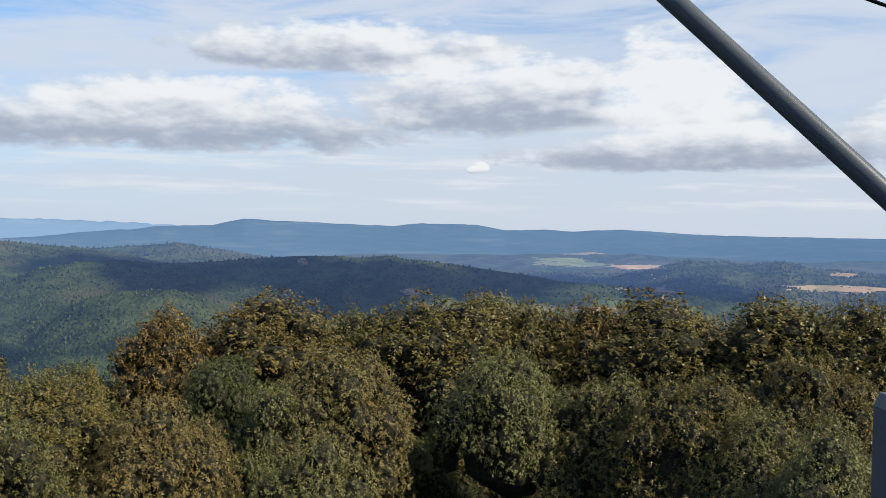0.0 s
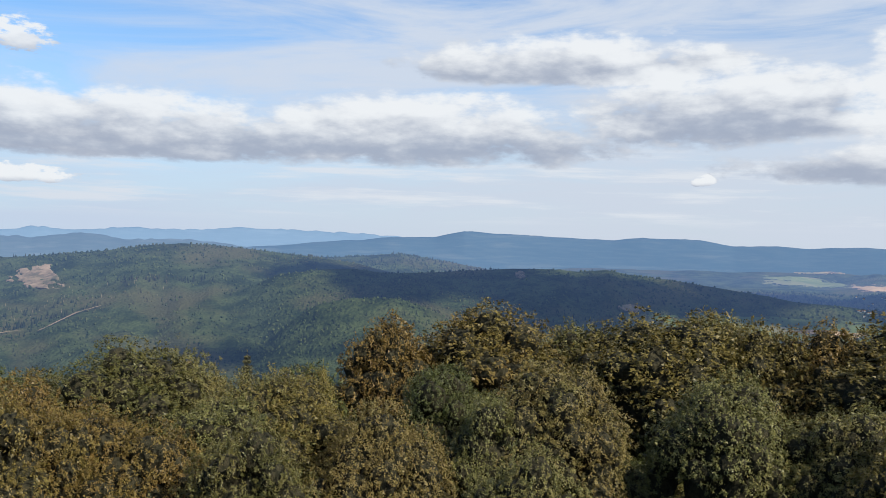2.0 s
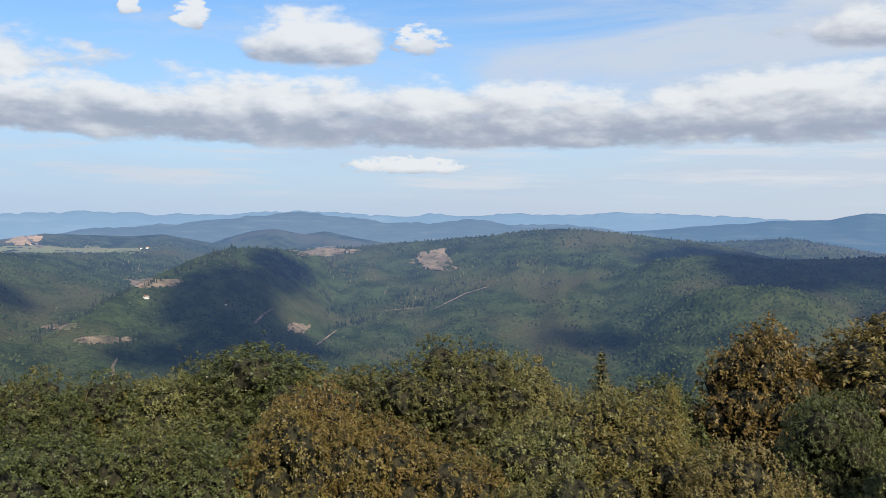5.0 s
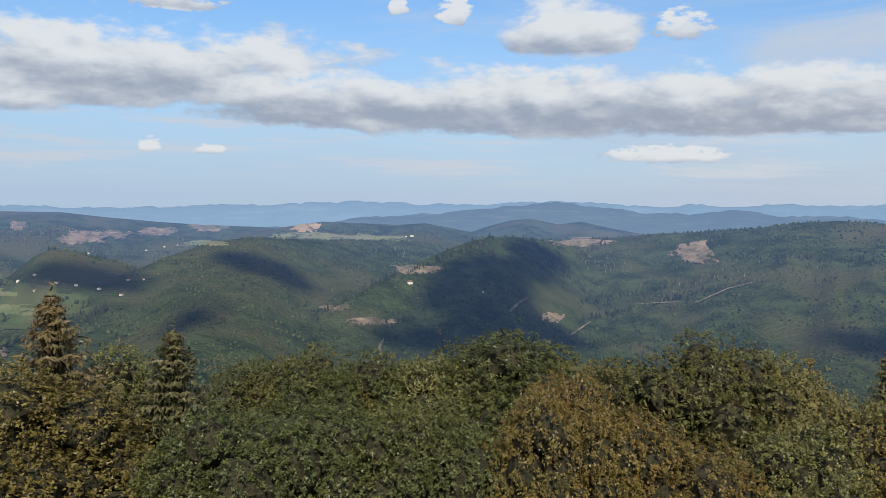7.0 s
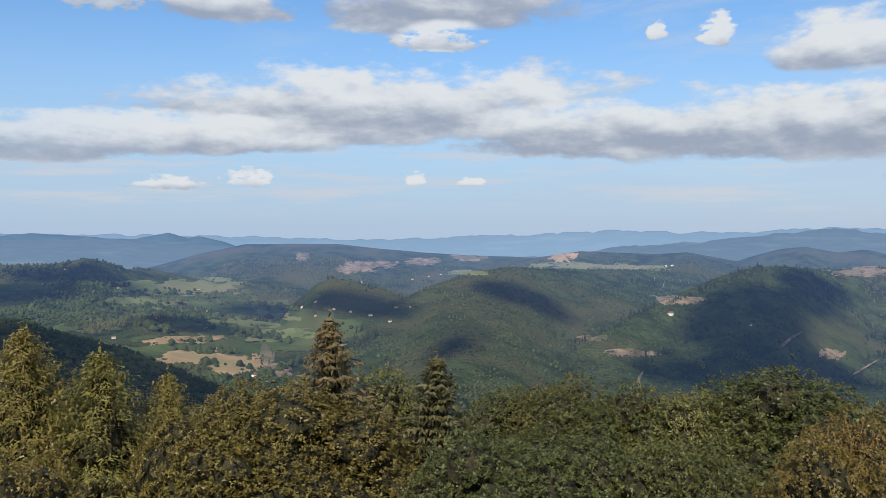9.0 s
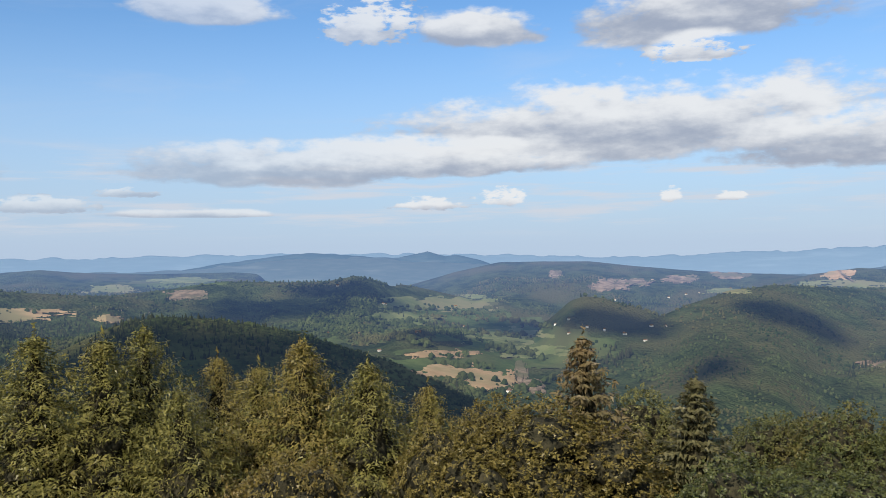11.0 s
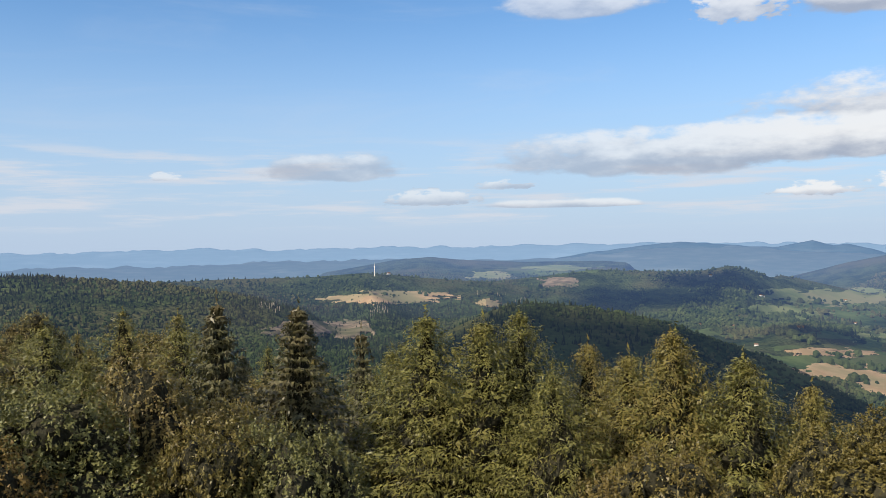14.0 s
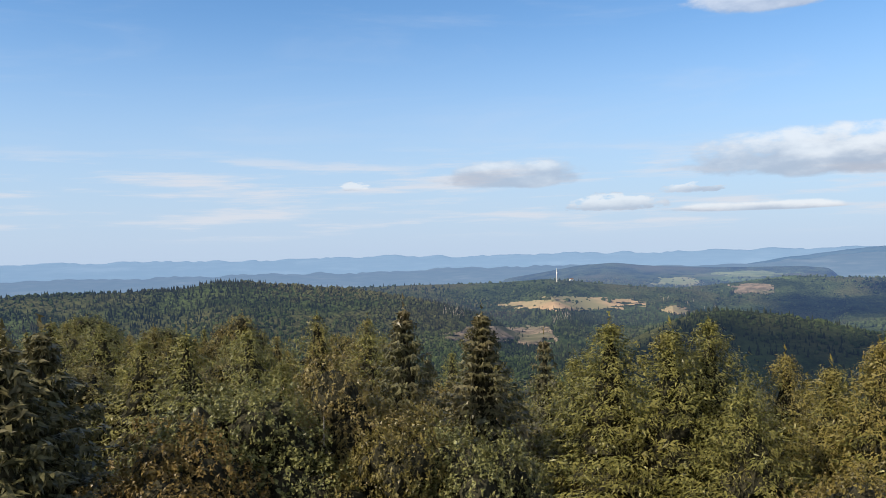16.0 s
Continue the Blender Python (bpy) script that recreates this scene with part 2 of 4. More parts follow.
# ---- the lie of the land ----
# valley floor: azimuth, distance and height of its lowest line, elevation at which it fades out far off
FLOOR = [(-60, 900, -250, -1.25), (2, 900, -245, -1.25), (15, 900, -240, -2.4), (35, 1000, -262, -3.0), (55, 1250, -262, -3.0), (75, 1300, -225, -2.2), (86, 1150, -190, -1.9), (91, 900, -165, -1.9), (98, 700, -135, -1.9), (105, 550, -105, -2.0), (116, 550, -85, -2.3), (130, 550, -75, -2.3), (160, 600, -75, -2.3)]
RIDGES = []


def ridge(start, end, front, behind, crest):
    """A ridge: its distance at either end, its fall in front and behind, its crest as azimuth and elevation."""
    RIDGES.append((start, end, front, behind, crest))


ridge(2500, 2650, 0.25, 0.30, [(14, -3.6), (16, -2.75), (18, -2.2), (21, -1.8), (24, -1.5), (27, -1.2), (29.3, -1.08), (31.5, -1.3), (34, -1.65), (37, -1.95), (40, -2.15), (43.1, -2.5), (46, -2.68), (50, -2.75)])
ridge(3000, 3000, 0.16, 0.30, [(4, -3.6), (6.3, -2.9), (9.3, -2.37), (11.1, -2.09), (13.6, -1.71), (15.3, -1.48), (17.7, -1.68), (19.6, -1.8), (22.2, -1.85)])
ridge(2200, 2100, 0.27, 0.35, [(-24, -6.2), (-20.2, -4.84), (-17.4, -4.23), (-14.6, -3.97), (-10.2, -3.73), (-7.6, -3.31), (-4.9, -2.99), (-2.7, -2.7), (-0.4, -2.51), (1.5, -2.2), (3.4, -2.38), (4.9, -2.28), (7.8, -2.28), (11.1, -2.5), (13.9, -2.73), (16, -2.81), (18.3, -2.5), (20.6, -2.65), (23.4, -3.1), (26, -4.5)])
ridge(1750, 1750, 0.30, 0.45, [(9.5, -7.4), (10.7, -6.6), (12.1, -5.68), (13.9, -4.94), (15.6, -4.46), (18.3, -4.47), (20.6, -4.97), (23, -6.6)])
ridge(1450, 2450, 0.30, 0.40, [(20.5, -9.0), (23, -7.9), (26, -7.0), (29.5, -6.1), (32, -5.2), (34, -4.2), (35.5, -3.4)])
ridge(1650, 2450, 0.30, 0.40, [(33, -8.8), (36, -7.4), (39, -5.9), (41, -4.6), (42.5, -3.5)])
ridge(2900, 3000, 0.12, 0.25, [(-60, -2.7), (-29.4, -2.75), (-25.7, -2.49), (-23.8, -2.07), (-21.8, -2.42), (-20.5, -2.25), (-18.1, -2.22), (-15.6, -2.95), (-13.8, -3.63), (-12.4, -4.41)])
ridge(3700, 3700, 0.10, 0.25, [(-19.4, -2.18), (-16.6, -2.0), (-14.5, -1.84), (-13.1, -2.1), (-11.6, -2.5), (-9.8, -2.17), (-7.2, -2.38), (-4.9, -3.1)])
ridge(2500, 1500, 0.27, 0.32, [(43, -4.4), (45.2, -3.19), (47.4, -2.77), (49.3, -2.55), (51.1, -2.6), (53.3, -3.26), (56, -4.55), (58.6, -5.91), (60.8, -7.43), (63.1, -8.9)])
ridge(3200, 3200, 0.14, 0.30, [(51.1, -2.5), (53.4, -2.06), (55.2, -1.72), (57.1, -1.86), (59.4, -1.78), (62, -1.7), (64.6, -2.14), (66.5, -2.9)])
ridge(3480, 3480, 0.20, 0.30, [(41, -2.2), (43.1, -1.86), (44.9, -1.46), (46.4, -1.67), (48.2, -1.33), (49.7, -1.51), (51.1, -1.91), (52.6, -2.42)])
ridge(3350, 3550, 0.12, 0.25, [(62, -2.4), (66.1, -2.09), (69.8, -1.94), (72.1, -1.78), (75.1, -1.54), (78.1, -1.19), (81.1, -1.14), (84, -1.15), (86.9, -1.75), (88.3, -2.17), (90.4, -2.78)])
ridge(2750, 1700, 0.15, 0.30, [(54.5, -2.76), (57.1, -2.87), (60.9, -2.96), (64.6, -2.85), (66.8, -2.79), (69.4, -3.17), (71.9, -3.98), (74.4, -5.16), (77.1, -7.43)])
ridge(1950, 1950, 0.30, 0.40, [(72, -5.4), (73.2, -4.86), (75.1, -4.18), (77.4, -3.52), (78.5, -3.44), (79.4, -3.75), (80.6, -4.8)])
ridge(2400, 2200, 0.20, 0.30, [(88.5, -4.2), (89.9, -3.29), (91, -2.84), (92.1, -2.28), (93.6, -1.89), (95.5, -2.25), (97, -2.28), (99.2, -2.22), (101.9, -2.11), (105.2, -2.52), (108.2, -2.84), (110, -2.99), (113, -3.4)])
ridge(2500, 2500, 0.22, 0.30, [(85, -4.2), (86.2, -3.66), (87.3, -3.29), (89.1, -2.85), (90.6, -2.55), (91.4, -2.84)])
ridge(950, 980, 0.33, 0.40, [(85.5, -10.8), (88.4, -9.12), (90.3, -8.23), (92.5, -7.32), (94.8, -6.57), (97, -5.74), (99.3, -5.23), (102.3, -4.62), (105.3, -4.31), (106.7, -4.35), (109, -4.86), (111.1, -5.9), (113, -7.0)])
ridge(2100, 1900, 0.15, 0.30, [(104, -3.6), (106.4, -3.21), (110, -2.86), (112.2, -2.64), (115.2, -2.31), (117.4, -2.15), (120.1, -2.31), (123.5, -2.36), (127.2, -2.37), (131.6, -2.48), (140, -2.6)])
ridge(1250, 1400, 0.13, 0.30, [(121, -4.8), (124.2, -3.8), (127.2, -3.11), (130.9, -2.5), (133.7, -2.22), (135.9, -2.0), (137.9, -1.78), (139.3, -1.83), (141.3, -2.21), (144.5, -2.24), (150, -2.26), (165, -2.3)])
ridge(3500, 3500, 0.10, 0.25, [(100, -1.7), (101.5, -1.55), (106.7, -1.56), (110.7, -1.39), (112.9, -1.14), (115.3, -1.32), (117.7, -1.73), (120, -2.1)])


def edge_of(az):
    """Where the level hilltop ends."""
    return np.interp(az, [-60, -10, 10, 22, 35, 70, 88, 100, 112, 125, 140, 160], [64, 64, 60, 50, 44, 44, 48, 56, 66, 90, 130, 150], period=360)


GRID = np.random.RandomState(5).rand(256, 256)


def lattice(x, y):
    """Smooth value noise, -0.5 to 0.5."""
    xi, yi = np.floor(x).astype(int), np.floor(y).astype(int)
    u, v = x - xi, y - yi
    u, v = u * u * (3 - 2 * u), v * v * (3 - 2 * v)
    g = lambda i, j: GRID[i % 256, j % 256]
    return (g(xi, yi) * (1 - u) + g(xi + 1, yi) * u) * (1 - v) + (g(xi, yi + 1) * (1 - u) + g(xi + 1, yi + 1) * u) * v - 0.5


def relief(x, y):
    az, r = np.degrees(np.arctan2(-x, y)), np.hypot(x, y)
    bend = az + 5 * lattice(r / 700 + 2, az / 20) + r * 0.002
    spur = 1 - 2 * np.abs(2 * lattice(bend / 6.5, r / 1500 + 4)) + 0.5 * (1 - 2 * np.abs(2 * lattice(bend / 2.9 + 50, r / 900)))
    west = np.clip((az - 81) / 6, 0, 1) * np.clip((175 - az) / 10, 0, 1)
    near = 1 + west * (np.clip((r - 900) / 700, 0.15, 1) - 1)
    return near * 17 * (spur - 0.55) * np.clip((2900 - r) / 500, 0, 1) + 22 * lattice(x / 420 + 7, y / 420 + 3) + 12 * lattice(x / 150 + 31, y / 150 + 11) + 4 * lattice(x / 95, y / 95) - 6


AZ = np.concatenate([np.arange(-180, -46, 4.0), np.arange(-46, 158, 0.27), np.arange(158, 180.1, 2.0)])
RR = np.concatenate([np.linspace(0.5, 60, 14), np.geomspace(66, 600, 70), np.geomspace(606, 4950, 300)])


def make_heights():
    """Heights over azimuth and distance: a level hilltop over valleys, with the ridges rising out of them."""
    t = np.array(FLOOR, float)
    rt, zt, ef = (np.interp(AZ, t[:, 0], t[:, k], period=360)[:, None] for k in (1, 2, 3))
    re = edge_of(AZ)[:, None]
    r = RR[None, :] + 0 * rt
    far_z = EYE + 4950 * np.tan(np.radians(ef))
    s = np.clip((r - re) / (rt - re), 0, 1)
    out = np.where(r < rt, -1.5 * np.clip(r / re, 0, 1) ** 2 + zt * (0.75 * s + 0.25 * s * s * (3 - 2 * s)), zt + (far_z - zt) * np.clip((r - rt) / (4950 - rt), 0, 1) ** 0.9)
    a = np.radians(AZ)[:, None]
    x, y = -np.sin(a) * RR, np.cos(a) * RR
    rough = relief(x, y) * np.clip((RR - 250) / 700, 0, 1)
    calm = np.ones_like(out)
    for r0, r1, front, behind, crest in RIDGES:
        c = np.array(crest, float)
        el = np.interp(AZ, c[:, 0], c[:, 1])
        past = np.maximum(0, np.maximum(c[0, 0] - AZ, AZ - c[-1, 0]))
        el = el - 0.7 * past - 0.5 * past ** 2
        rk = np.interp(AZ, c[[0, -1], 0], [r0, r1])[:, None]
        top = EYE + rk * np.tan(np.radians(np.maximum(el, -40)))[:, None]
        off = r - rk
        way = np.where(off < 0, -off * front, off * behind)
        fold = 1 + 0.22 * lattice(x / 230 + r0, y / 230)
        z = top - np.sqrt((way * fold) ** 2 + 36) + 6
        near = np.exp(-(off / 110) ** 2) * np.clip((top - out) / 25, 0, 1)
        calm = np.minimum(calm, 1 - 0.9 * near)
        d = np.clip((z - out) / 16, -30, 30)
        out = out + 16 * np.log1p(np.exp(d)) * np.clip((RR - 180) / 200, 0, 1)
    return x, y, out + rough * calm


GX, GY, GZ = make_heights()


def ground(az, r):
    """Height of the land at azimuth (degrees) and distance; arrays or numbers."""
    az = np.asarray(az, float)
    i = np.clip(np.searchsorted(AZ, az) - 1, 0, len(AZ) - 2)
    j = np.clip(np.searchsorted(RR, r) - 1, 0, len(RR) - 2)
    u, v = np.clip((az - AZ[i]) / (AZ[i + 1] - AZ[i]), 0, 1), np.clip((r - RR[j]) / (RR[j + 1] - RR[j]), 0, 1)
    return (GZ[i, j] * (1 - u) + GZ[i + 1, j] * u) * (1 - v) + (GZ[i, j + 1] * (1 - u) + GZ[i + 1, j + 1] * u) * v


def at(az, r, up=0.0):
    a = math.radians(az)
    return Vector((-math.sin(a) * r, math.cos(a) * r, float(ground(az, r)) + up))


def land(az, el, start=250.0):
    """Distance at which a line of sight from the platform meets the land."""
    r = np.linspace(start, 4900, 1600)
    hit = np.nonzero(ground(np.full_like(r, az), r) >= EYE + r * math.tan(math.radians(el)))[0]
    return float(r[hit[0]]) if len(hit) else 4600.0


def make_ground():
    na, nr = GX.shape
    v = np.stack([GX, GY, GZ], -1).reshape(-1, 3)
    i, j = np.meshgrid(np.arange(na - 1), np.arange(nr - 1), indexing="ij")
    q = (i * nr + j).ravel()
    f = np.stack([q, q + nr, q + nr + 1, q + 1], 1)
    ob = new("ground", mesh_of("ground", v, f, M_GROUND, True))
    tagged(ob, "wooded hills and valleys below the hilltop", "ground", kind="structure")


make_ground()

# far ranges: azimuth, elevation of the crest
RANGE_MID = [(-60, -2.6), (18, -2.6), (22.8, -1.67), (24.7, -1.34), (27.3, -0.9), (30.4, -0.82), (32.9, -0.9), (35.2, -0.55), (38, -0.85), (41, -0.83), (44.5, -0.45), (47.1, -0.25), (50.2, -0.6), (54, -1.0), (60, -1.5), (64.6, -2.1), (80, -2.2), (84, -1.4), (88.3, -1.15), (91.4, -0.87), (93.4, -0.76), (96, -0.7), (100, -0.95), (105.2, -1.42), (110, -1.45), (118, -1.25), (130, -1.45), (160, -1.4)]
RANGE_BLUE = [(-60, -0.6), (-29.3, -0.57), (-24.1, -0.6), (-20.4, -0.57), (-16.6, -0.44), (-14.1, -0.26), (-10.8, -0.44), (-9, -0.32), (-6.4, -0.41), (-4.5, -0.1), (-0.7, -0.02), (1.2, -0.2), (4.9, -0.12), (8.6, 0.01), (10.9, 0.15), (12.9, -0.32), (16, -0.38), (17.7, -0.65), (20, -0.75), (22.8, -1.06), (25.3, -1.3), (30, -2.0), (82, -2.2), (85.5, -0.96), (86.9, -0.65), (87.6, -0.72), (88.8, -0.42), (90.7, -0.77), (92.4, -0.72), (94.7, -0.53), (96.6, -0.4), (99, -0.6), (103, -1.1), (108, -2.0), (160, -2.2)]
RANGE_FAR = [(-60, -0.9), (0, -0.6), (12, -0.45), (16.9, -0.3), (22.8, -0.06), (25.5, 0.02), (30.4, -0.25), (33, -0.2), (35.6, -0.43), (37.8, -0.25), (40.6, -0.45), (43.5, -0.25), (48.2, -0.18), (50, -0.42), (52.4, -0.45), (56, -0.48), (59, -0.3), (66.1, -0.62), (71.2, -0.8), (75.4, -0.95), (80.4, -0.75), (95, -0.43), (104.9, -0.51), (118.1, -0.47), (123.4, -0.52), (128.6, -0.38), (133.7, -0.5), (147.5, -0.38), (160, -0.4)]


def make_range(table, r0, r1, mat, label, rough):
    """A far range of hills: a long slope up to the crest and down behind it."""
    az = np.arange(-60, 170, 0.12)
    t = np.array(table, float)
    crest = np.interp(az, t[:, 0], t[:, 1])
    jag = rough * (lattice(az * 0.9, az * 0 + r1) + 0.6 * lattice(az * 2.6, az * 0 + r0))
    rows = []
    for s in (0.0, 0.25, 0.5, 0.75, 0.9, 1.0, 1.06):
        r = r0 + (r1 - r0) * s + 0 * az
        top = EYE + r1 * np.tan(np.radians(crest + jag * min(s, 1.0) ** 6))
        z = -200 + (top + 200) * (math.sin(min(s, 1.0) * math.pi / 2) if s <= 1 else 0.9)
        a = np.radians(az)
        rows.append(np.stack([-np.sin(a) * r, np.cos(a) * r, z], 1))
    v = np.concatenate(rows)
    n, k = len(az), len(rows)
    i, j = np.meshgrid(np.arange(k - 1), np.arange(n - 1), indexing="ij")
    q = (i * n + j).ravel()
    ob = new("backdrop", mesh_of("backdrop", v, np.stack([q, q + n, q + n + 1, q + 1], 1)[:, ::-1].copy(), mat, True))
    tagged(ob, label, "mountain range", kind="structure")


# base colours and emission are both shifted to blue to paint haze
M_MID_RANGE = hazed_range_material("hazed_range_mid", rgb(0.030, 0.045, 0.055), rgb(0.075, 0.090, 0.095), rgb(0.128, 0.200, 0.320), 0.004)
M_BLUE_RANGE = hazed_range_material("hazed_range_blue", rgb(0.040, 0.065, 0.085), rgb(0.08, 0.10, 0.11), rgb(0.074, 0.136, 0.250), 0.003)
M_FAR_RANGE = hazed_range_material("hazed_range_far", rgb(0.07, 0.10, 0.13), rgb(0.10, 0.13, 0.16), rgb(0.150, 0.245, 0.385), 0.003)
make_range(RANGE_MID, 3500, 4050, M_MID_RANGE, "far wooded hills tinted blue for haze", 0.16)
make_range(RANGE_BLUE, 4080, 4350, M_BLUE_RANGE, "long mountain range with a rounded peak, tinted blue for haze", 0.05)
make_range(RANGE_FAR, 4400, 4780, M_FAR_RANGE, "mountains on the horizon tinted pale blue for haze", 0.16)

# ---- trees ----
def cards(p, nrm, length, width, rng, along=None):
    """Folded leaf-spray cards at points p, facing nrm; along: the way they point."""
    k = len(p)
    if along is None:
        along = rng.normal(size=(k, 3))
    t = along - nrm * np.sum(along * nrm, 1, keepdims=True)
    t /= np.linalg.norm(t, axis=1, keepdims=True) + 1e-9
    s = np.cross(nrm, t)
    L, W = length[:, None] * 0.5, width[:, None] * 0.5
    v = np.stack([p + t * L, p - t * L * 0.7 + s * W, p - t * L * 0.7 - s * W], 1)
    return v.reshape(-1, 3), np.arange(3 * k).reshape(k, 3)


def unit(v):
    return v / (np.linalg.norm(v, axis=1, keepdims=True) + 1e-9)


def stack(*pieces):
    vs, fs, o = [], [], 0
    for v, f in pieces:
        vs.append(v)
        fs.append(f + o)
        o += len(v)
    return np.concatenate(vs), np.concatenate(fs)


def ball(steps):
    """Verts and triangles of a unit icosphere."""
    bm = bmesh.new()
    bmesh.ops.create_icosphere(bm, subdivisions=steps, radius=1.0)
    bm.verts.ensure_lookup_table()
    v = np.array([p.co[:] for p in bm.verts])
    f = np.array([[q.index for q in t.verts] for t in bm.faces])
    bm.free()
    return v, f


BALLS = {1: ball(2)}


def broad_crown(seed, rx, height, base, lobes, size, mat, ragged=0.5):
    """A broadleaf crown: rounded lobes of leaf sprays over dark masses painted as shade, twigs standing out of the
    top.
    """
    rng = np.random.RandomState(seed)
    rz, cz = (height - base) / 2, (height + base) / 2
    u = unit(rng.normal(size=(lobes * 4, 3)))
    u = u[u[:, 2] > -0.30]
    # keep the lobes apart from one another
    pick = [0]
    for i in range(1, len(u)):
        if len(pick) < lobes and min(np.linalg.norm(u[i] - u[j]) for j in pick) > 1.75 / math.sqrt(lobes):
            pick.append(i)
    u = u[pick]
    grow = 0.58 + 0.40 * rng.rand(len(u))
    squeeze = 1 - 0.36 * np.clip(u[:, 2:], 0, 1) ** 1.5
    c = u * np.array([rx, rx, rz]) * grow[:, None] * np.concatenate([squeeze, squeeze, np.ones_like(squeeze)], 1)
    lr = rx * (0.19 + 0.13 * rng.rand(len(u)))
    # clusters of leaves laid over every lobe, each a small star of leaves round its twig
    P, D = [], []
    gap = size * 2.7
    for i in range(len(u)):
        count = int(4 * math.pi * lr[i] ** 2 / (gap * gap * 0.70))
        k = np.arange(count) + 0.5
        t = k * 2.399963
        h = 1 - 2 * k / count
        w = np.sqrt(1 - h * h)
        d = np.stack([w * np.cos(t), w * np.sin(t), h], 1)
        d = unit(d + rng.normal(size=d.shape) * 0.10)
        d = d[(d @ u[i] > -0.2) & (d[:, 2] > -0.55)]
        bumps = 1 + 0.20 * np.sin(d[:, 0] * 8 + i) * np.cos(d[:, 1] * 7 + 2 * i) * np.cos(d[:, 2] * 6 + i) + 0.15 * rng.normal(size=len(d))
        q = c[i] + d * (lr[i] * bumps)[:, None] * np.array([1, 1, 0.9])
        # leave out what lies deep inside another lobe
        free = np.ones(len(q), bool)
        for j in range(len(u)):
            if j != i:
                free &= np.linalg.norm((q - c[j]) / np.array([1, 1, 0.9]), axis=1) > lr[j] * 0.82
        P.append(q[free])
        D.append(d[free])
    p, d = np.concatenate(P), np.concatenate(D)
    k, per = len(p), 15
    spread = unit(np.repeat(d, per, 0) * 0.75 + rng.normal(size=(k * per, 3)) * 0.75 + np.array([0, 0, 0.25]))
    star = (gap * (0.40 + 0.32 * rng.rand(k)))[:, None].repeat(per, 0)
    pos = np.repeat(p, per, 0) + spread * star * (0.25 + 0.75 * rng.rand(k * per, 1))
    nrm = unit(np.repeat(d, per, 0) * 0.6 + np.array([0, 0, 0.75]) + rng.normal(size=(k * per, 3)) * 0.55)
    L = size * (0.62 + 0.5 * rng.rand(k * per))
    sprays = cards(pos, nrm, L, L * (0.55 + 0.25 * rng.rand(k * per)), rng, along=spread)
    leaves = k * per
    # twigs that stand out, set with leaves
    m = int(leaves * 0.010)
    tops = rng.randint(0, len(u), m)
    e = unit(u[tops] * 0.6 + rng.normal(size=(m, 3)) * 0.40 + np.array([0, 0, 0.9]))
    reps = 9
    q = (c[tops] + e * lr[tops][:, None] * 0.95)[:, None, :] + e[:, None, :] * (np.arange(reps) * size * 0.42 * ragged)[None, :, None]
    q = q.reshape(-1, 3) + rng.normal(size=(m * reps, 3)) * size * 0.20
    qn = unit(rng.normal(size=(m * reps, 3)) + np.array([0, 0, 0.7]))
    qs = size * (0.50 + 0.35 * rng.rand(m * reps))
    twigs = cards(q, qn, qs, qs * 0.65, rng)
    # closed mass inside each lobe, coloured dark for the shade between leaves
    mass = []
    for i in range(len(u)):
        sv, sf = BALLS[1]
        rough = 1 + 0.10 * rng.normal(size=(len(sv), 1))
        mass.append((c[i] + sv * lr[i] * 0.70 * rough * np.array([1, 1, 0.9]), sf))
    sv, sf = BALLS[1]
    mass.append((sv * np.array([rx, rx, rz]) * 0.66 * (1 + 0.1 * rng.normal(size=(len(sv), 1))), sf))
    v, f = stack(sprays, twigs, *mass)
    v = v + np.array([0, 0, cz])
    me = mesh_of("crown", v, f, mat)
    me.materials.append(M_CROWN_SHADE)
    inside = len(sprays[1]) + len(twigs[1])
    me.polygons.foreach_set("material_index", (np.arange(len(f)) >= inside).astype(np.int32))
    return me


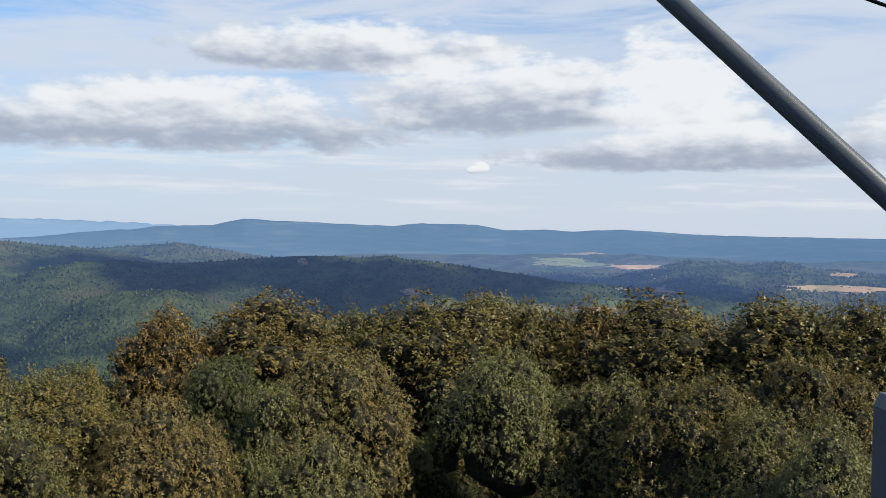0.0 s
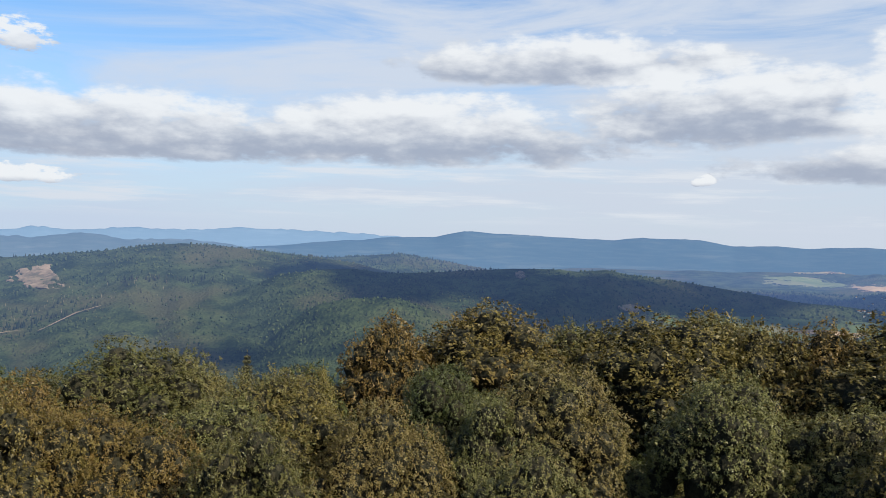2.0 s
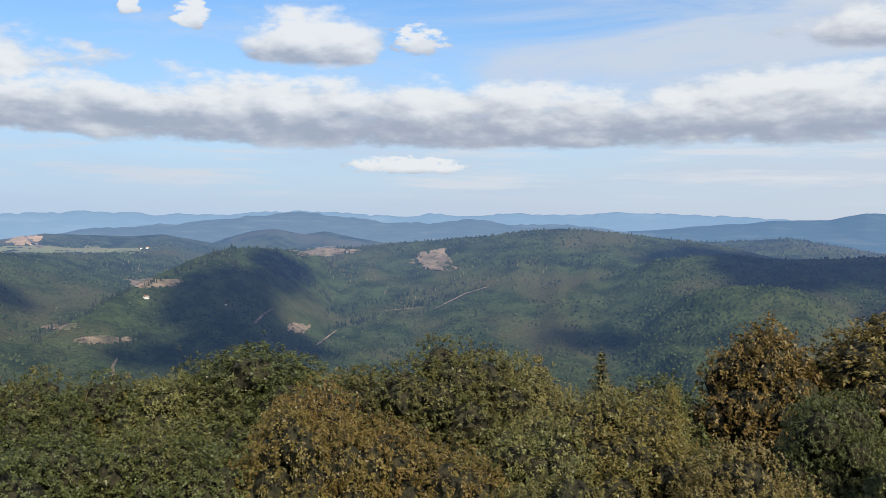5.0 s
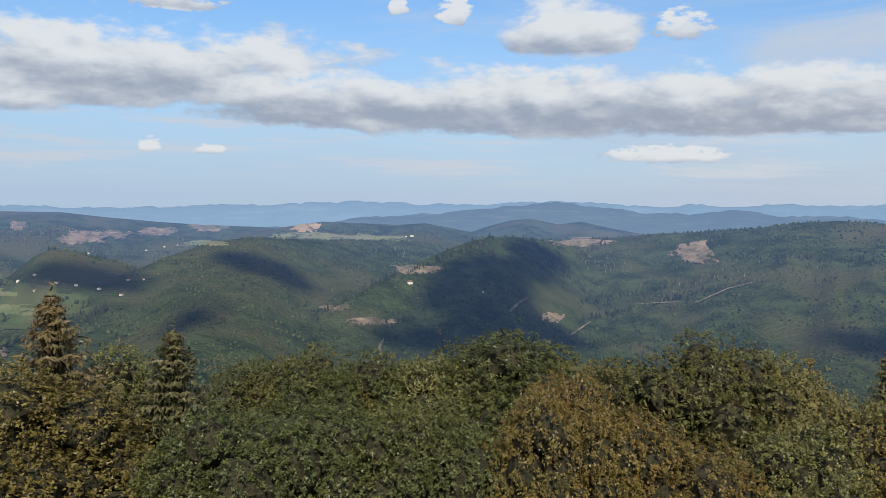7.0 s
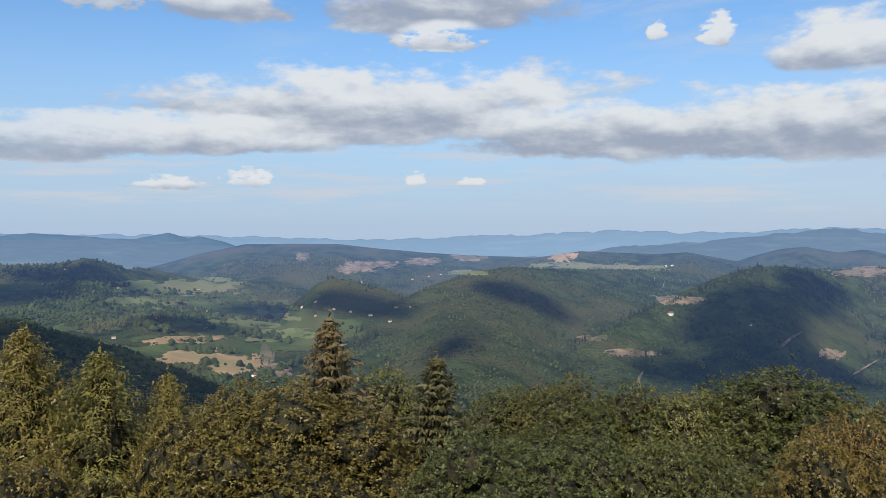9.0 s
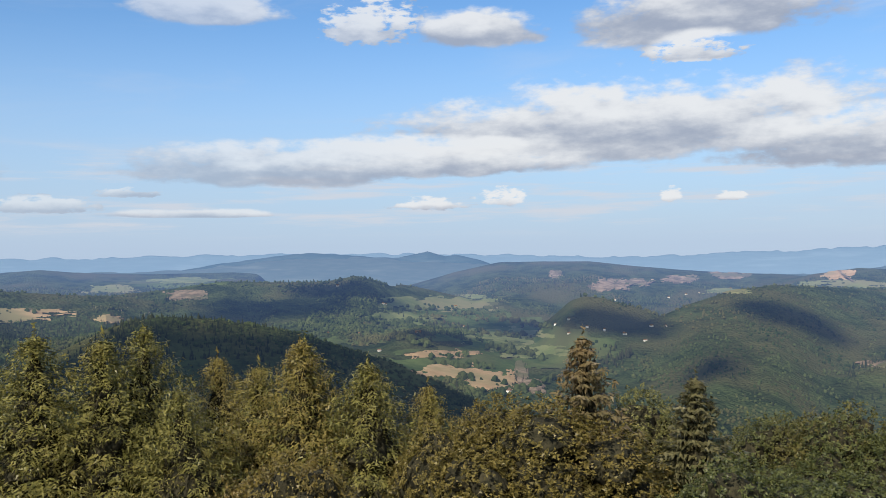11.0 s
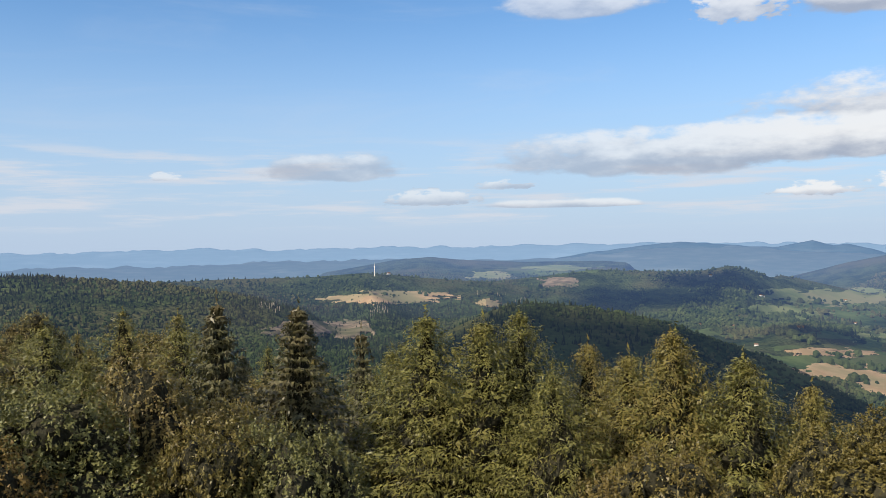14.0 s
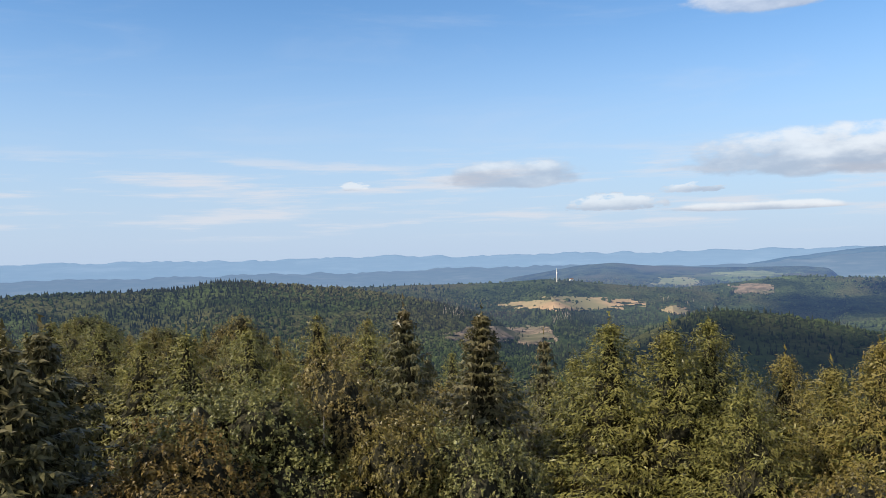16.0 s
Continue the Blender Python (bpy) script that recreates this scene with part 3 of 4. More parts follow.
def conifer_crown(seed, radius, height, base, mat, whorls=26, arms=8, sprays=11, size=0.55, droop=0.35, soft=0.0, point=1.15, thin=0.46):
    """A conifer crown: whorls of drooping arms, each set with sprays of needles."""
    rng = np.random.RandomState(seed)
    P, N, A, S = [], [], [], []
    for w in range(whorls):
        s = (w + rng.rand() * 0.6) / whorls
        z0 = base + (height - base) * s
        reach = radius * (1 - s) ** (1 / point) * (0.8 + 0.35 * rng.rand()) + 0.12
        turn = rng.rand() * 6.28
        n_arm = max(4, int(arms * (0.55 + 0.6 * (1 - s))))
        for k in range(n_arm):
            b = turn + 6.283 * k / n_arm + rng.normal() * 0.18
            out = np.array([math.cos(b), math.sin(b), 0.0])
            side = np.array([-out[1], out[0], 0.0])
            ln = reach * (0.75 + 0.4 * rng.rand())
            cnt = max(3, int(sprays * (0.35 + 0.65 * ln / radius)))
            f = ((np.arange(cnt) + rng.rand(cnt)) / cnt) ** 0.62
            lift = 0.25 * (s - 0.2) + 0.5 * max(0.0, s - 0.6)
            sag = droop * (1 - 0.75 * s)
            pos = out * (f * ln)[:, None] + np.array([0, 0, 1.0]) * (z0 + ln * (lift * f - sag * f * f) + 0.10 * ln * f ** 4)[:, None]
            hand = np.where(np.arange(cnt) % 2 == 0, 1.0, -1.0)
            span = (0.10 + 0.20 * ln * (1.05 - f)) * (0.4 + 0.8 * rng.rand(cnt))
            pos = pos + side * (hand * span)[:, None] - np.array([0, 0, 1.0]) * (0.22 * span)[:, None] + rng.normal(size=(cnt, 3)) * soft
            P.append(pos)
            N.append(np.tile(out * 0.45 + np.array([0, 0, 0.8]), (cnt, 1)) + rng.normal(size=(cnt, 3)) * 0.28)
            A.append(np.tile(out + np.array([0, 0, -sag * 0.9 + 0.5 * max(0.0, s - 0.7)]), (cnt, 1)) + side * (hand * 0.75)[:, None] + rng.normal(size=(cnt, 3)) * 0.2)
            S.append(size * (0.6 + 0.6 * rng.rand(cnt)) * (0.6 + 0.4 * (1 - s)))
    p, nn, aa, ss = np.concatenate(P), unit(np.concatenate(N)), np.concatenate(A), np.concatenate(S)
    body = cards(p, nn, ss * 1.3, ss * thin, rng, along=aa)
    hang = rng.rand(len(p)) < thin + 0.05
    low = cards(p[hang] - np.array([0, 0, 0.16]), unit(np.cross(aa[hang], np.array([0, 0, 1.0])) + rng.normal(size=(hang.sum(), 3)) * 0.4), ss[hang] * 1.0, ss[hang] * 0.34, rng, along=np.tile(np.array([0, 0, -1.0]), (hang.sum(), 1)) + rng.normal(size=(hang.sum(), 3)) * 0.25)
    tip = np.array([[0, 0, height + 0.5 - 0.10 * i] for i in range(16)], float)
    lead = cards(tip, unit(rng.normal(size=(16, 3))), np.full(16, 0.34), np.full(16, 0.10), rng, along=rng.normal(size=(16, 3)) * 0.5 + np.array([0, 0, 1.0]))
    # rough cone inside, its dark colour painting the shade among the arms
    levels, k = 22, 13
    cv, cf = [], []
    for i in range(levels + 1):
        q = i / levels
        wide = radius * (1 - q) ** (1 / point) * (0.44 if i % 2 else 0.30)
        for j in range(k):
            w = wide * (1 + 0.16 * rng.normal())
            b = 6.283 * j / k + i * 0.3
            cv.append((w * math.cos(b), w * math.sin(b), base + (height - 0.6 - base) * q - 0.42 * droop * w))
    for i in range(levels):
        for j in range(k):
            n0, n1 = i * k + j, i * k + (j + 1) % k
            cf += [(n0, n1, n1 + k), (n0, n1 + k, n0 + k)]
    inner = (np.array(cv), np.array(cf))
    v, f = stack(body, low, lead, inner)
    me = mesh_of("crown", v, f, mat)
    me.materials.append(M_CROWN_SHADE)
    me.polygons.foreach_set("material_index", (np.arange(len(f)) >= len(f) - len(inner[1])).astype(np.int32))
    return me


def trunk_mesh(seed, height, girth, limbs, base, reach):
    rng = random.Random(seed)
    lean = [(rng.uniform(-0.4, 0.4), rng.uniform(-0.4, 0.4)) for _ in range(5)]
    path = [(lean[i][0] * i / 4, lean[i][1] * i / 4, height * s) for i, s in enumerate((0, 0.25, 0.5, 0.75, 0.97))]
    pieces = [tube(path, [girth, girth * 0.8, girth * 0.6, girth * 0.35, girth * 0.06], 8)]
    for k in range(limbs):
        s = base / height + (0.92 - base / height) * (k + 0.5) / limbs
        b = k * 2.4 + rng.uniform(-0.3, 0.3)
        ln = reach * (1 - 0.6 * s) * rng.uniform(0.7, 1.0)
        z = height * s
        o = Vector((0, 0, z))
        d = Vector((math.cos(b), math.sin(b), 0))
        pieces.append(tube([o, o + d * ln * 0.5 + Vector((0, 0, ln * 0.25)), o + d * ln + Vector((0, 0, ln * 0.6))], [girth * 0.3, girth * 0.18, girth * 0.04], 5))
    v, f = join(pieces)
    return mesh_of("trunk", [tuple(p) for p in v], f, M_BARK, True)


def copy_tree(root, m):
    made = copy_thing(root, Matrix())
    made.matrix_basis = m
    return made


class Species:
    """A kind of tree: a few shapes, copied over the hilltop."""

    def __init__(self, name, label, category, height, shapes):
        self.name, self.label, self.category, self.height, self.shapes, self.used = name, label, category, height, shapes, {}

    def plant(self, az, r, top, shape=0, spin=0.0, wide=1.0):
        """A tree whose tip reaches the height top at azimuth az and distance r."""
        foot = at(az, r, -0.15)
        grow = (top - foot.z) / self.height
        m = pose(foot.x, foot.y, foot.z, 0, 0, spin) @ Matrix.Diagonal((grow * wide, grow * wide, grow, 1))
        half = len(self.shapes) // 2
        shape = shape % half + (half if r > 47 or not -48 < az < 158 else 0)
        if shape in self.used:
            return copy_tree(self.used[shape], m)
        root = new(self.name)
        trunk, crown = self.shapes[shape]
        part("trunk", trunk, root)
        part("crown", crown, root)
        root.matrix_basis = m
        tagged(root, self.label, self.category, group="trees round the lookout")
        self.used[shape] = root
        return root



def shapes_of(first, count, build):
    """Full shapes first, then as many lighter ones for trees far off."""
    return [(trunk_mesh(first + k, 17.5, 0.3, 9, 9, 4), build(first + k, k, k >= count)) for k in range(2 * count)]


def beech(seed, k, far):
    return broad_crown(seed, 4.0 + 0.3 * (k % 4), 20.0, 12.2, 40 + 5 * (k % 4), 0.23 if far else 0.155, M_OLIVE, 0.9)


def green(seed, k, far):
    return broad_crown(seed, 4.4 + 0.3 * (k % 3), 20.0, 10.0, 44 + 4 * (k % 3), 0.24 if far else 0.150, M_GREEN, 0.35)


def gold(seed, k, far):
    return broad_crown(seed, 4.1 + 0.4 * (k % 3), 20.0, 12.0, 50, 0.23 if far else 0.150, M_GOLD, 0.7)


def spruce(seed, k, far):
    return conifer_crown(seed, 5.8, 24.0, 8.0, M_SPRUCE, 34 if far else 50, 11, 30 if far else 66, 0.58 if far else 0.44, 0.46, 0.03, 1.12, 0.40)


def larch(seed, k, far):
    return conifer_crown(seed, 7.8 + 0.5 * (k % 4), 23.0, 8.0, M_LARCH, 36 if far else 50, 13, 40 if far else 84, 0.40 if far else 0.29, 0.18, 0.10, 1.12, 0.36)


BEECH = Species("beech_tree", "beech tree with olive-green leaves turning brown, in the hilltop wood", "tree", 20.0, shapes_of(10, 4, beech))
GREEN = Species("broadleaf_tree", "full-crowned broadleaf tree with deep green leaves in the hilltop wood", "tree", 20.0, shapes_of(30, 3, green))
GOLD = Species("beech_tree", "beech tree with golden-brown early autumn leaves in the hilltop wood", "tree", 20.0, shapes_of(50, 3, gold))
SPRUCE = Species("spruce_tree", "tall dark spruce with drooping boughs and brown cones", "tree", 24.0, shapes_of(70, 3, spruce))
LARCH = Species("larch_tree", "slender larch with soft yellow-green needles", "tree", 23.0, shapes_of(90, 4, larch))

KINDS = {"B": BEECH, "G": GREEN, "O": GOLD, "S": SPRUCE, "L": LARCH}
planted = []


def tree(kind, az, r, top_el, shape, wide=1.0):
    top = EYE + r * math.tan(math.radians(top_el))
    KINDS[kind].plant(az, r, top, shape, spin=az * 37.0 % 360, wide=wide)
    planted.append((-math.sin(math.radians(az)) * r, math.cos(math.radians(az)) * r, 3.0 * wide))


SOUTH_NEAR = [("B", 3.0, 35.3, -11.33, 1, 0.82), ("B", 7.9, 33.2, -14.37, 0, 0.62), ("B", 4.9, 27.2, -19.98, 2, 0.75), ("B", -10.9, 36.8, -11.25, 1, 0.82), ("B", -19.1, 37.2, -12.74, 0, 0.85), ("O", -26.0, 34.7, -12.57, 1, 0.88), ("L", -26.1, 37.7, -11.40, 0, 0.45), ("B", -31.5, 33.1, -14.80, 3, 0.75), ("O", -33.2, 40.4, -9.30, 0, 0.75), ("B", -37.4, 29.6, -15.98, 2, 0.7), ("O", 25.1, 34.4, -13.17, 1, 0.95), ("L", 21.9, 39.3, -11.11, 1, 0.62), ("G", 28.8, 25.5, -17.23, 0, 0.7), ("B", 17.2, 31.2, -15.64, 3, 0.75), ("G", 11.7, 41.2, -11.03, 1, 0.7), ("O", 16.2, 49.2, -7.77, 0, 0.75)]
SOUTH_BACK = [("O", 8.3, 51.2, -6.57, 1, 1.1), ("B", 2.1, 53.3, -7.15, 2, 0.85), ("O", -4.8, 51.5, -6.51, 2, 1.15), ("B", -7.9, 54.6, -6.08, 3, 0.7), ("O", -12.2, 51.9, -7.03, 0, 0.8), ("O", -15.8, 52.1, -6.80, 1, 0.8), ("O", -21.2, 52.4, -6.04, 2, 1.15), ("O", -29.7, 51.1, -5.99, 0, 1.2), ("O", -34.8, 50.6, -6.04, 1, 0.88)]
EAST = [("G", 47.7, 42.0, -10.43, 0, 1.0), ("G", 42.4, 44.0, -10.79, 1, 0.9), ("G", 36.4, 42.0, -10.14, 2, 1.0), ("G", 59.2, 43.0, -10.95, 3, 0.9), ("G", 63.0, 42.0, -11.35, 0, 0.9), ("O", 45.6, 32.0, -12.94, 1, 0.7), ("S", 30.6, 75.0, -9.34, 0, 0.9), ("S", 26.5, 78.0, -9.08, 1, 0.9), ("B", 26.6, 35.0, -12.46, 1, 0.8), ("B", 54.8, 42.0, -11.54, 1, 0.9), ("G", 51.3, 44.0, -10.62, 2, 0.9), ("B", 32.6, 44.0, -10.69, 3, 0.9), ("O", 39.4, 31.0, -14.80, 2, 0.8), ("G", 61.7, 32.0, -14.43, 1, 0.9), ("G", 53.8, 31.0, -15.08, 1, 0.8), ("B", 30.3, 32.0, -14.97, 0, 0.8)]
NORTH = [("O", 58.9, 44.0, -10.93, 0, 0.7), ("G", 55.7, 43.0, -11.28, 1, 0.9), ("G", 48.9, 42.0, -10.46, 2, 1.15), ("G", 63.0, 44.0, -11.41, 2, 0.9), ("G", 67.1, 44.0, -11.38, 1, 0.9), ("S", 78.6, 38.0, -6.14, 0, 1.15), ("S", 71.5, 39.0, -8.63, 1, 1.25), ("O", 82.4, 36.0, -11.51, 1, 1.15), ("L", 92.8, 41.0, -7.98, 1, 1.0), ("L", 97.3, 40.0, -6.29, 2, 1.0), ("L", 88.6, 42.0, -10.32, 3, 0.8), ("B", 74.6, 42.0, -10.82, 3, 0.8), ("G", 52.2, 42.0, -11.37, 0, 0.9), ("G", 68.6, 31.0, -15.36, 2, 0.9), ("G", 56.4, 31.0, -14.40, 1, 0.8), ("O", 45.7, 30.0, -13.19, 0, 0.7)]
WEST = [("S", 126.9, 38.0, -3.90, 0, 0.95), ("S", 121.7, 42.0, -4.33, 1, 1.15), ("S", 117.6, 50.0, -6.03, 2, 0.9), ("L", 113.3, 41.0, -5.11, 0, 1.22), ("L", 109.5, 40.0, -5.59, 1, 1.22), ("L", 107.1, 42.0, -5.07, 2, 1.10), ("L", 102.6, 45.0, -7.12, 3, 0.98), ("L", 97.0, 41.0, -6.24, 0, 1.16), ("L", 100.0, 42.0, -7.73, 1, 1.10), ("L", 92.9, 39.0, -7.85, 2, 1.22), ("L", 88.9, 40.0, -9.44, 3, 0.98), ("O", 98.1, 28.0, -13.56, 0, 0.75), ("B", 122.8, 27.0, -13.10, 1, 0.65), ("O", 129.0, 31.0, -9.93, 2, 0.8), ("L", 129.2, 62.0, -5.42, 1, 1.22), ("L", 115.6, 46.0, -7.45, 2, 1.10), ("L", 104.9, 37.0, -9.06, 3, 1.10), ("O", 85.3, 36.0, -11.38, 2, 0.7)]
FARWEST = [("S", 149.4, 27.0, -4.60, 2, 1.2), ("S", 151.4, 25.0, -5.07, 0, 1.2), ("L", 140.9, 50.0, -5.01, 0, 1.10), ("L", 137.0, 56.0, -4.82, 1, 1.10), ("L", 132.6, 78.0, -4.25, 2, 1.22), ("L", 129.3, 72.0, -4.55, 3, 1.10), ("B", 137.5, 28.0, -9.57, 1, 0.75), ("B", 130.5, 30.0, -9.12, 2, 0.7), ("L", 143.6, 60.0, -5.22, 1, 1.22), ("L", 145.9, 85.0, -4.22, 2, 1.34), ("O", 142.1, 25.0, -11.61, 0, 0.7), ("L", 134.9, 44.0, -7.11, 0, 0.98), ("O", 127.6, 27.0, -11.77, 3, 0.6), ("L", 148.8, 95.0, -3.89, 3, 1.34)]
for row in SOUTH_NEAR + SOUTH_BACK + EAST + NORTH + WEST + FARWEST:
    tree(*row)

# ---- the rest of the hilltop wood ----
EDGE_AZ = [-60, -38, -30, -22, -15, -9.6, -4, 3, 8, 15, 20, 25, 31, 42, 50, 60, 67, 75, 85, 90, 95, 100, 107, 114, 122, 130, 140, 151, 170]
EDGE_EL = [-6.0, -5.6, -6.0, -6.1, -6.9, -6.2, -6.3, -7.0, -6.6, -7.6, -8.5, -9.8, -10.3, -10.8, -10.7, -11.2, -11.5, -11.0, -10.5, -9.8, -8.6, -8.0, -7.0, -6.6, -5.5, -4.5, -3.6, -3.0, -2.8]


def fill_wood():
    rng = random.Random(11)
    for ring in range(60):
        r = 20.0 + ring * 4.6
        n = int(2 * math.pi * r / 6.6)
        for k in range(n):
            az = -180 + 360 * (k + rng.random()) / n
            rr = r + rng.uniform(-1.8, 1.8)
            seen = -50 < az < 160
            if not seen and (ring > 6 or rng.random() < 0.35):
                continue
            edge = float(edge_of(az))
            if rr > edge + (14 if az < 90 else 10):
                continue
            x, y = -math.sin(math.radians(az)) * rr, math.cos(math.radians(az)) * rr
            if math.hypot(x - 0.4, y + 4.3) < 15 or any((x - a) ** 2 + (y - b) ** 2 < (w + (1.3 if az < 88 else 1.0)) ** 2 for a, b, w in planted):
                continue
            drop = -rr * math.tan(math.radians(np.interp(az, EDGE_AZ, EDGE_EL))) if rr > edge - 8 else -edge * math.tan(math.radians(np.interp(az, EDGE_AZ, EDGE_EL)))
            if rr > edge:
                drop += (rr - edge) * 0.35
            top = EYE - drop - (rng.uniform(6.0, 9.5) if az < 24 and rr < edge - 4 else rng.uniform(1.0, 3.0) if az < 24 else rng.uniform(0.5, 4.0))
            if not seen:
                top = EYE - rng.uniform(7.0, 12.0)
            u = rng.random()
            # the dark green kind fills gaps between crowns, deepening their shade by colour
            if az < 30:
                kind = "G" if rr < edge - 4 or u < 0.3 else "B" if u < 0.6 else "O"
            elif az < 88:
                kind = "B" if u < 0.2 else "O" if u < 0.35 else "G"
            else:
                kind = "L" if u < 0.74 else "S" if u < 0.86 else "B"
            tree(kind, az, rr, math.degrees(math.atan((top - EYE) / rr)), rng.randrange(4), rng.uniform(0.85, 1.1))


fill_wood()


# ---- woods on the hills ----
# lone firs and rows of them along cuts: azimuth and elevation of either end, count
FIR_ROWS = [(62.7, -8.19, 57.1, -5.13, 70), (56.3, -5.12, 50.4, -2.64, 60), (44.7, -8.13, 34.3, -5.09, 120), (58.5, -9.09, 54.8, -7.53, 30), (43.1, -2.77, 45.2, -3.93, 30), (44.8, -6.89, 35.5, -4.9, 70), (48.2, -2.78, 43.8, -6.9, 60), (77.8, -8.11, 75.4, -7.3, 26), (106.7, -3.98, 105.2, -3.08, 20), (60.9, -4.24, 57.9, -3.64, 24), (35.5, -3.6, 27.3, -3.46, 60), (52.6, -2.62, 49.8, -4.35, 40)]


# hedges and lone broadleaf trees over the fields, given in the same way
HEDGES = [(88.8, -7.5, 86.0, -7.3, 14), (88.5, -7.9, 84.5, -8.3, 30), (86.8, -8.9, 83.5, -9.3, 16), (91.0, -5.2, 86.0, -4.6, 46), (89.5, -4.2, 85.0, -4.5, 34), (88.0, -5.8, 82.0, -6.2, 70), (85.0, -6.8, 81.0, -7.6, 60), (91.5, -5.9, 88.5, -6.8, 40), (116.5, -3.72, 113.0, -3.85, 16), (83.2, -9.9, 80.5, -8.9, 24), (84.0, -5.0, 80.5, -5.6, 40), (93.0, -5.0, 89.5, -5.6, 34)]


def far_woods():
    rng = np.random.RandomState(21)
    want = 100000
    az = rng.uniform(-42, 154, want * 3)
    u = rng.rand(want * 3)
    r = np.sqrt(500 ** 2 + u * (3100 ** 2 - 500 ** 2))
    r = np.where(rng.rand(len(r)) < 0.25, 420 + 1300 * rng.rand(len(r)), r)
    west = rng.rand(len(az)) < 0.20
    az = np.where(west, rng.uniform(86, 154, len(az)), az)
    r = np.where(west, 430 + 1500 * rng.rand(len(az)) ** 0.8, r)
    keep = np.ones(len(az), bool)
    up = np.degrees(np.arctan((ground(az, r) - EYE) / r))
    for name, a, e, wa, we in PATCHES:
        keep &= ((az - a) / wa) ** 2 + ((up - e) / we) ** 2 > 1 + 0.9 * lattice(az * 2.3, r / 60.0)
    keep |= rng.rand(len(az)) < 0.10
    px, py = -np.sin(np.radians(az)) * r, np.cos(np.radians(az)) * r
    # denser stands, thin stands and bare strips
    clump = lattice(px / 90, py / 90) + 0.8 * lattice(px / 260 + 9, py / 260)
    valley = (az > 74) & (az < 99) & (up < -2.6) & (r > 1050)
    keep &= rng.rand(len(az)) < np.where(valley, 0.36, 0.66) + np.where(valley, 2.8, 1.3) * clump
    az, r = az[keep][:want], r[keep][:want]
    rows_az, rows_r = [], []
    for a0, e0, a1, e1, count in FIR_ROWS + HEDGES:
        for f in rng.rand(count):
            a = a0 + (a1 - a0) * f + rng.normal() * 0.10
            rows_az.append(a)
            rows_r.append(land(a, e0 + (e1 - e0) * f + rng.normal() * 0.09))
    firs = sum(row[4] for row in FIR_ROWS)
    added = np.arange(len(az) + len(rows_az)) >= len(az)
    lone = added & (np.arange(len(added)) < len(az) + firs)
    az, r = np.concatenate([az, rows_az]), np.concatenate([r, rows_r])
    z = ground(az, r)
    a = np.radians(az)
    base = np.stack([-np.sin(a) * r, np.cos(a) * r, z - 1.0], 1)
    fir_land = np.clip((az - 96) / 8, 0, 1) * np.clip((1900 - r) / 300, 0, 1)
    spiky = (lattice(base[:, 0] / 160 + 40, base[:, 1] / 160) + 0.25 * rng.normal(size=len(az)) + 0.42 * fir_land > 0.30) & ~added | lone
    grow = (0.20 + 0.26 * rng.rand(len(az)) ** 1.5) * (0.75 + r / 4200) * np.where(added, 1.6, 1.0) * np.where((az > 74) & (az < 99) & (r > 1050) & (r < 2300), 1.45, 1.0)
    for name, sel, label in (("broadleaf_woods", ~spiky, "green broadleaf woods over the hills"), ("conifer_woods", spiky, "dark pointed conifer woods over the hills")):
        b, g = base[sel], grow[sel]
        k, n = 5, len(b)
        t = np.arange(k) * 2 * math.pi / k
        if name == "broadleaf_woods":
            levels = ((5.2, 2.0), (6.2, 6.0), (4.0, 10.5))
            tip = 12.5
        else:
            levels = ((3.6, 2.0), (2.1, 9.5))
            tip = 19.0
        rows = []
        for rad, h in levels:
            jit = 0.7 + 0.6 * rng.rand(n, k)
            ring = np.stack([np.cos(t)[None] * rad * jit, np.sin(t)[None] * rad * jit, np.full((n, k), h) + rng.normal(size=(n, k)) * 0.6], -1)
            rows.append(ring)
        rows.append(np.tile(np.array([0, 0, tip]), (n, 1, 1)))
        local = np.concatenate(rows, 1) * g[:, None, None]
        v = (local + b[:, None, :])
        per = v.shape[1]
        f = []
        for lv in range(len(levels) - 1):
            for j in range(k):
                f.append((lv * k + j, lv * k + (j + 1) % k, (lv + 1) * k + (j + 1) % k))
                f.append((lv * k + j, (lv + 1) * k + (j + 1) % k, (lv + 1) * k + j))
        top = len(levels) - 1
        f += [(top * k + j, top * k + (j + 1) % k, per - 1) for j in range(k)]
        faces = (np.arange(n)[:, None, None] * per + np.array(f)[None]).reshape(-1, 3)
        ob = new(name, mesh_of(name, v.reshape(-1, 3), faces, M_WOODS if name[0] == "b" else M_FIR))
        tagged(ob, label, "woods", kind="stuff")


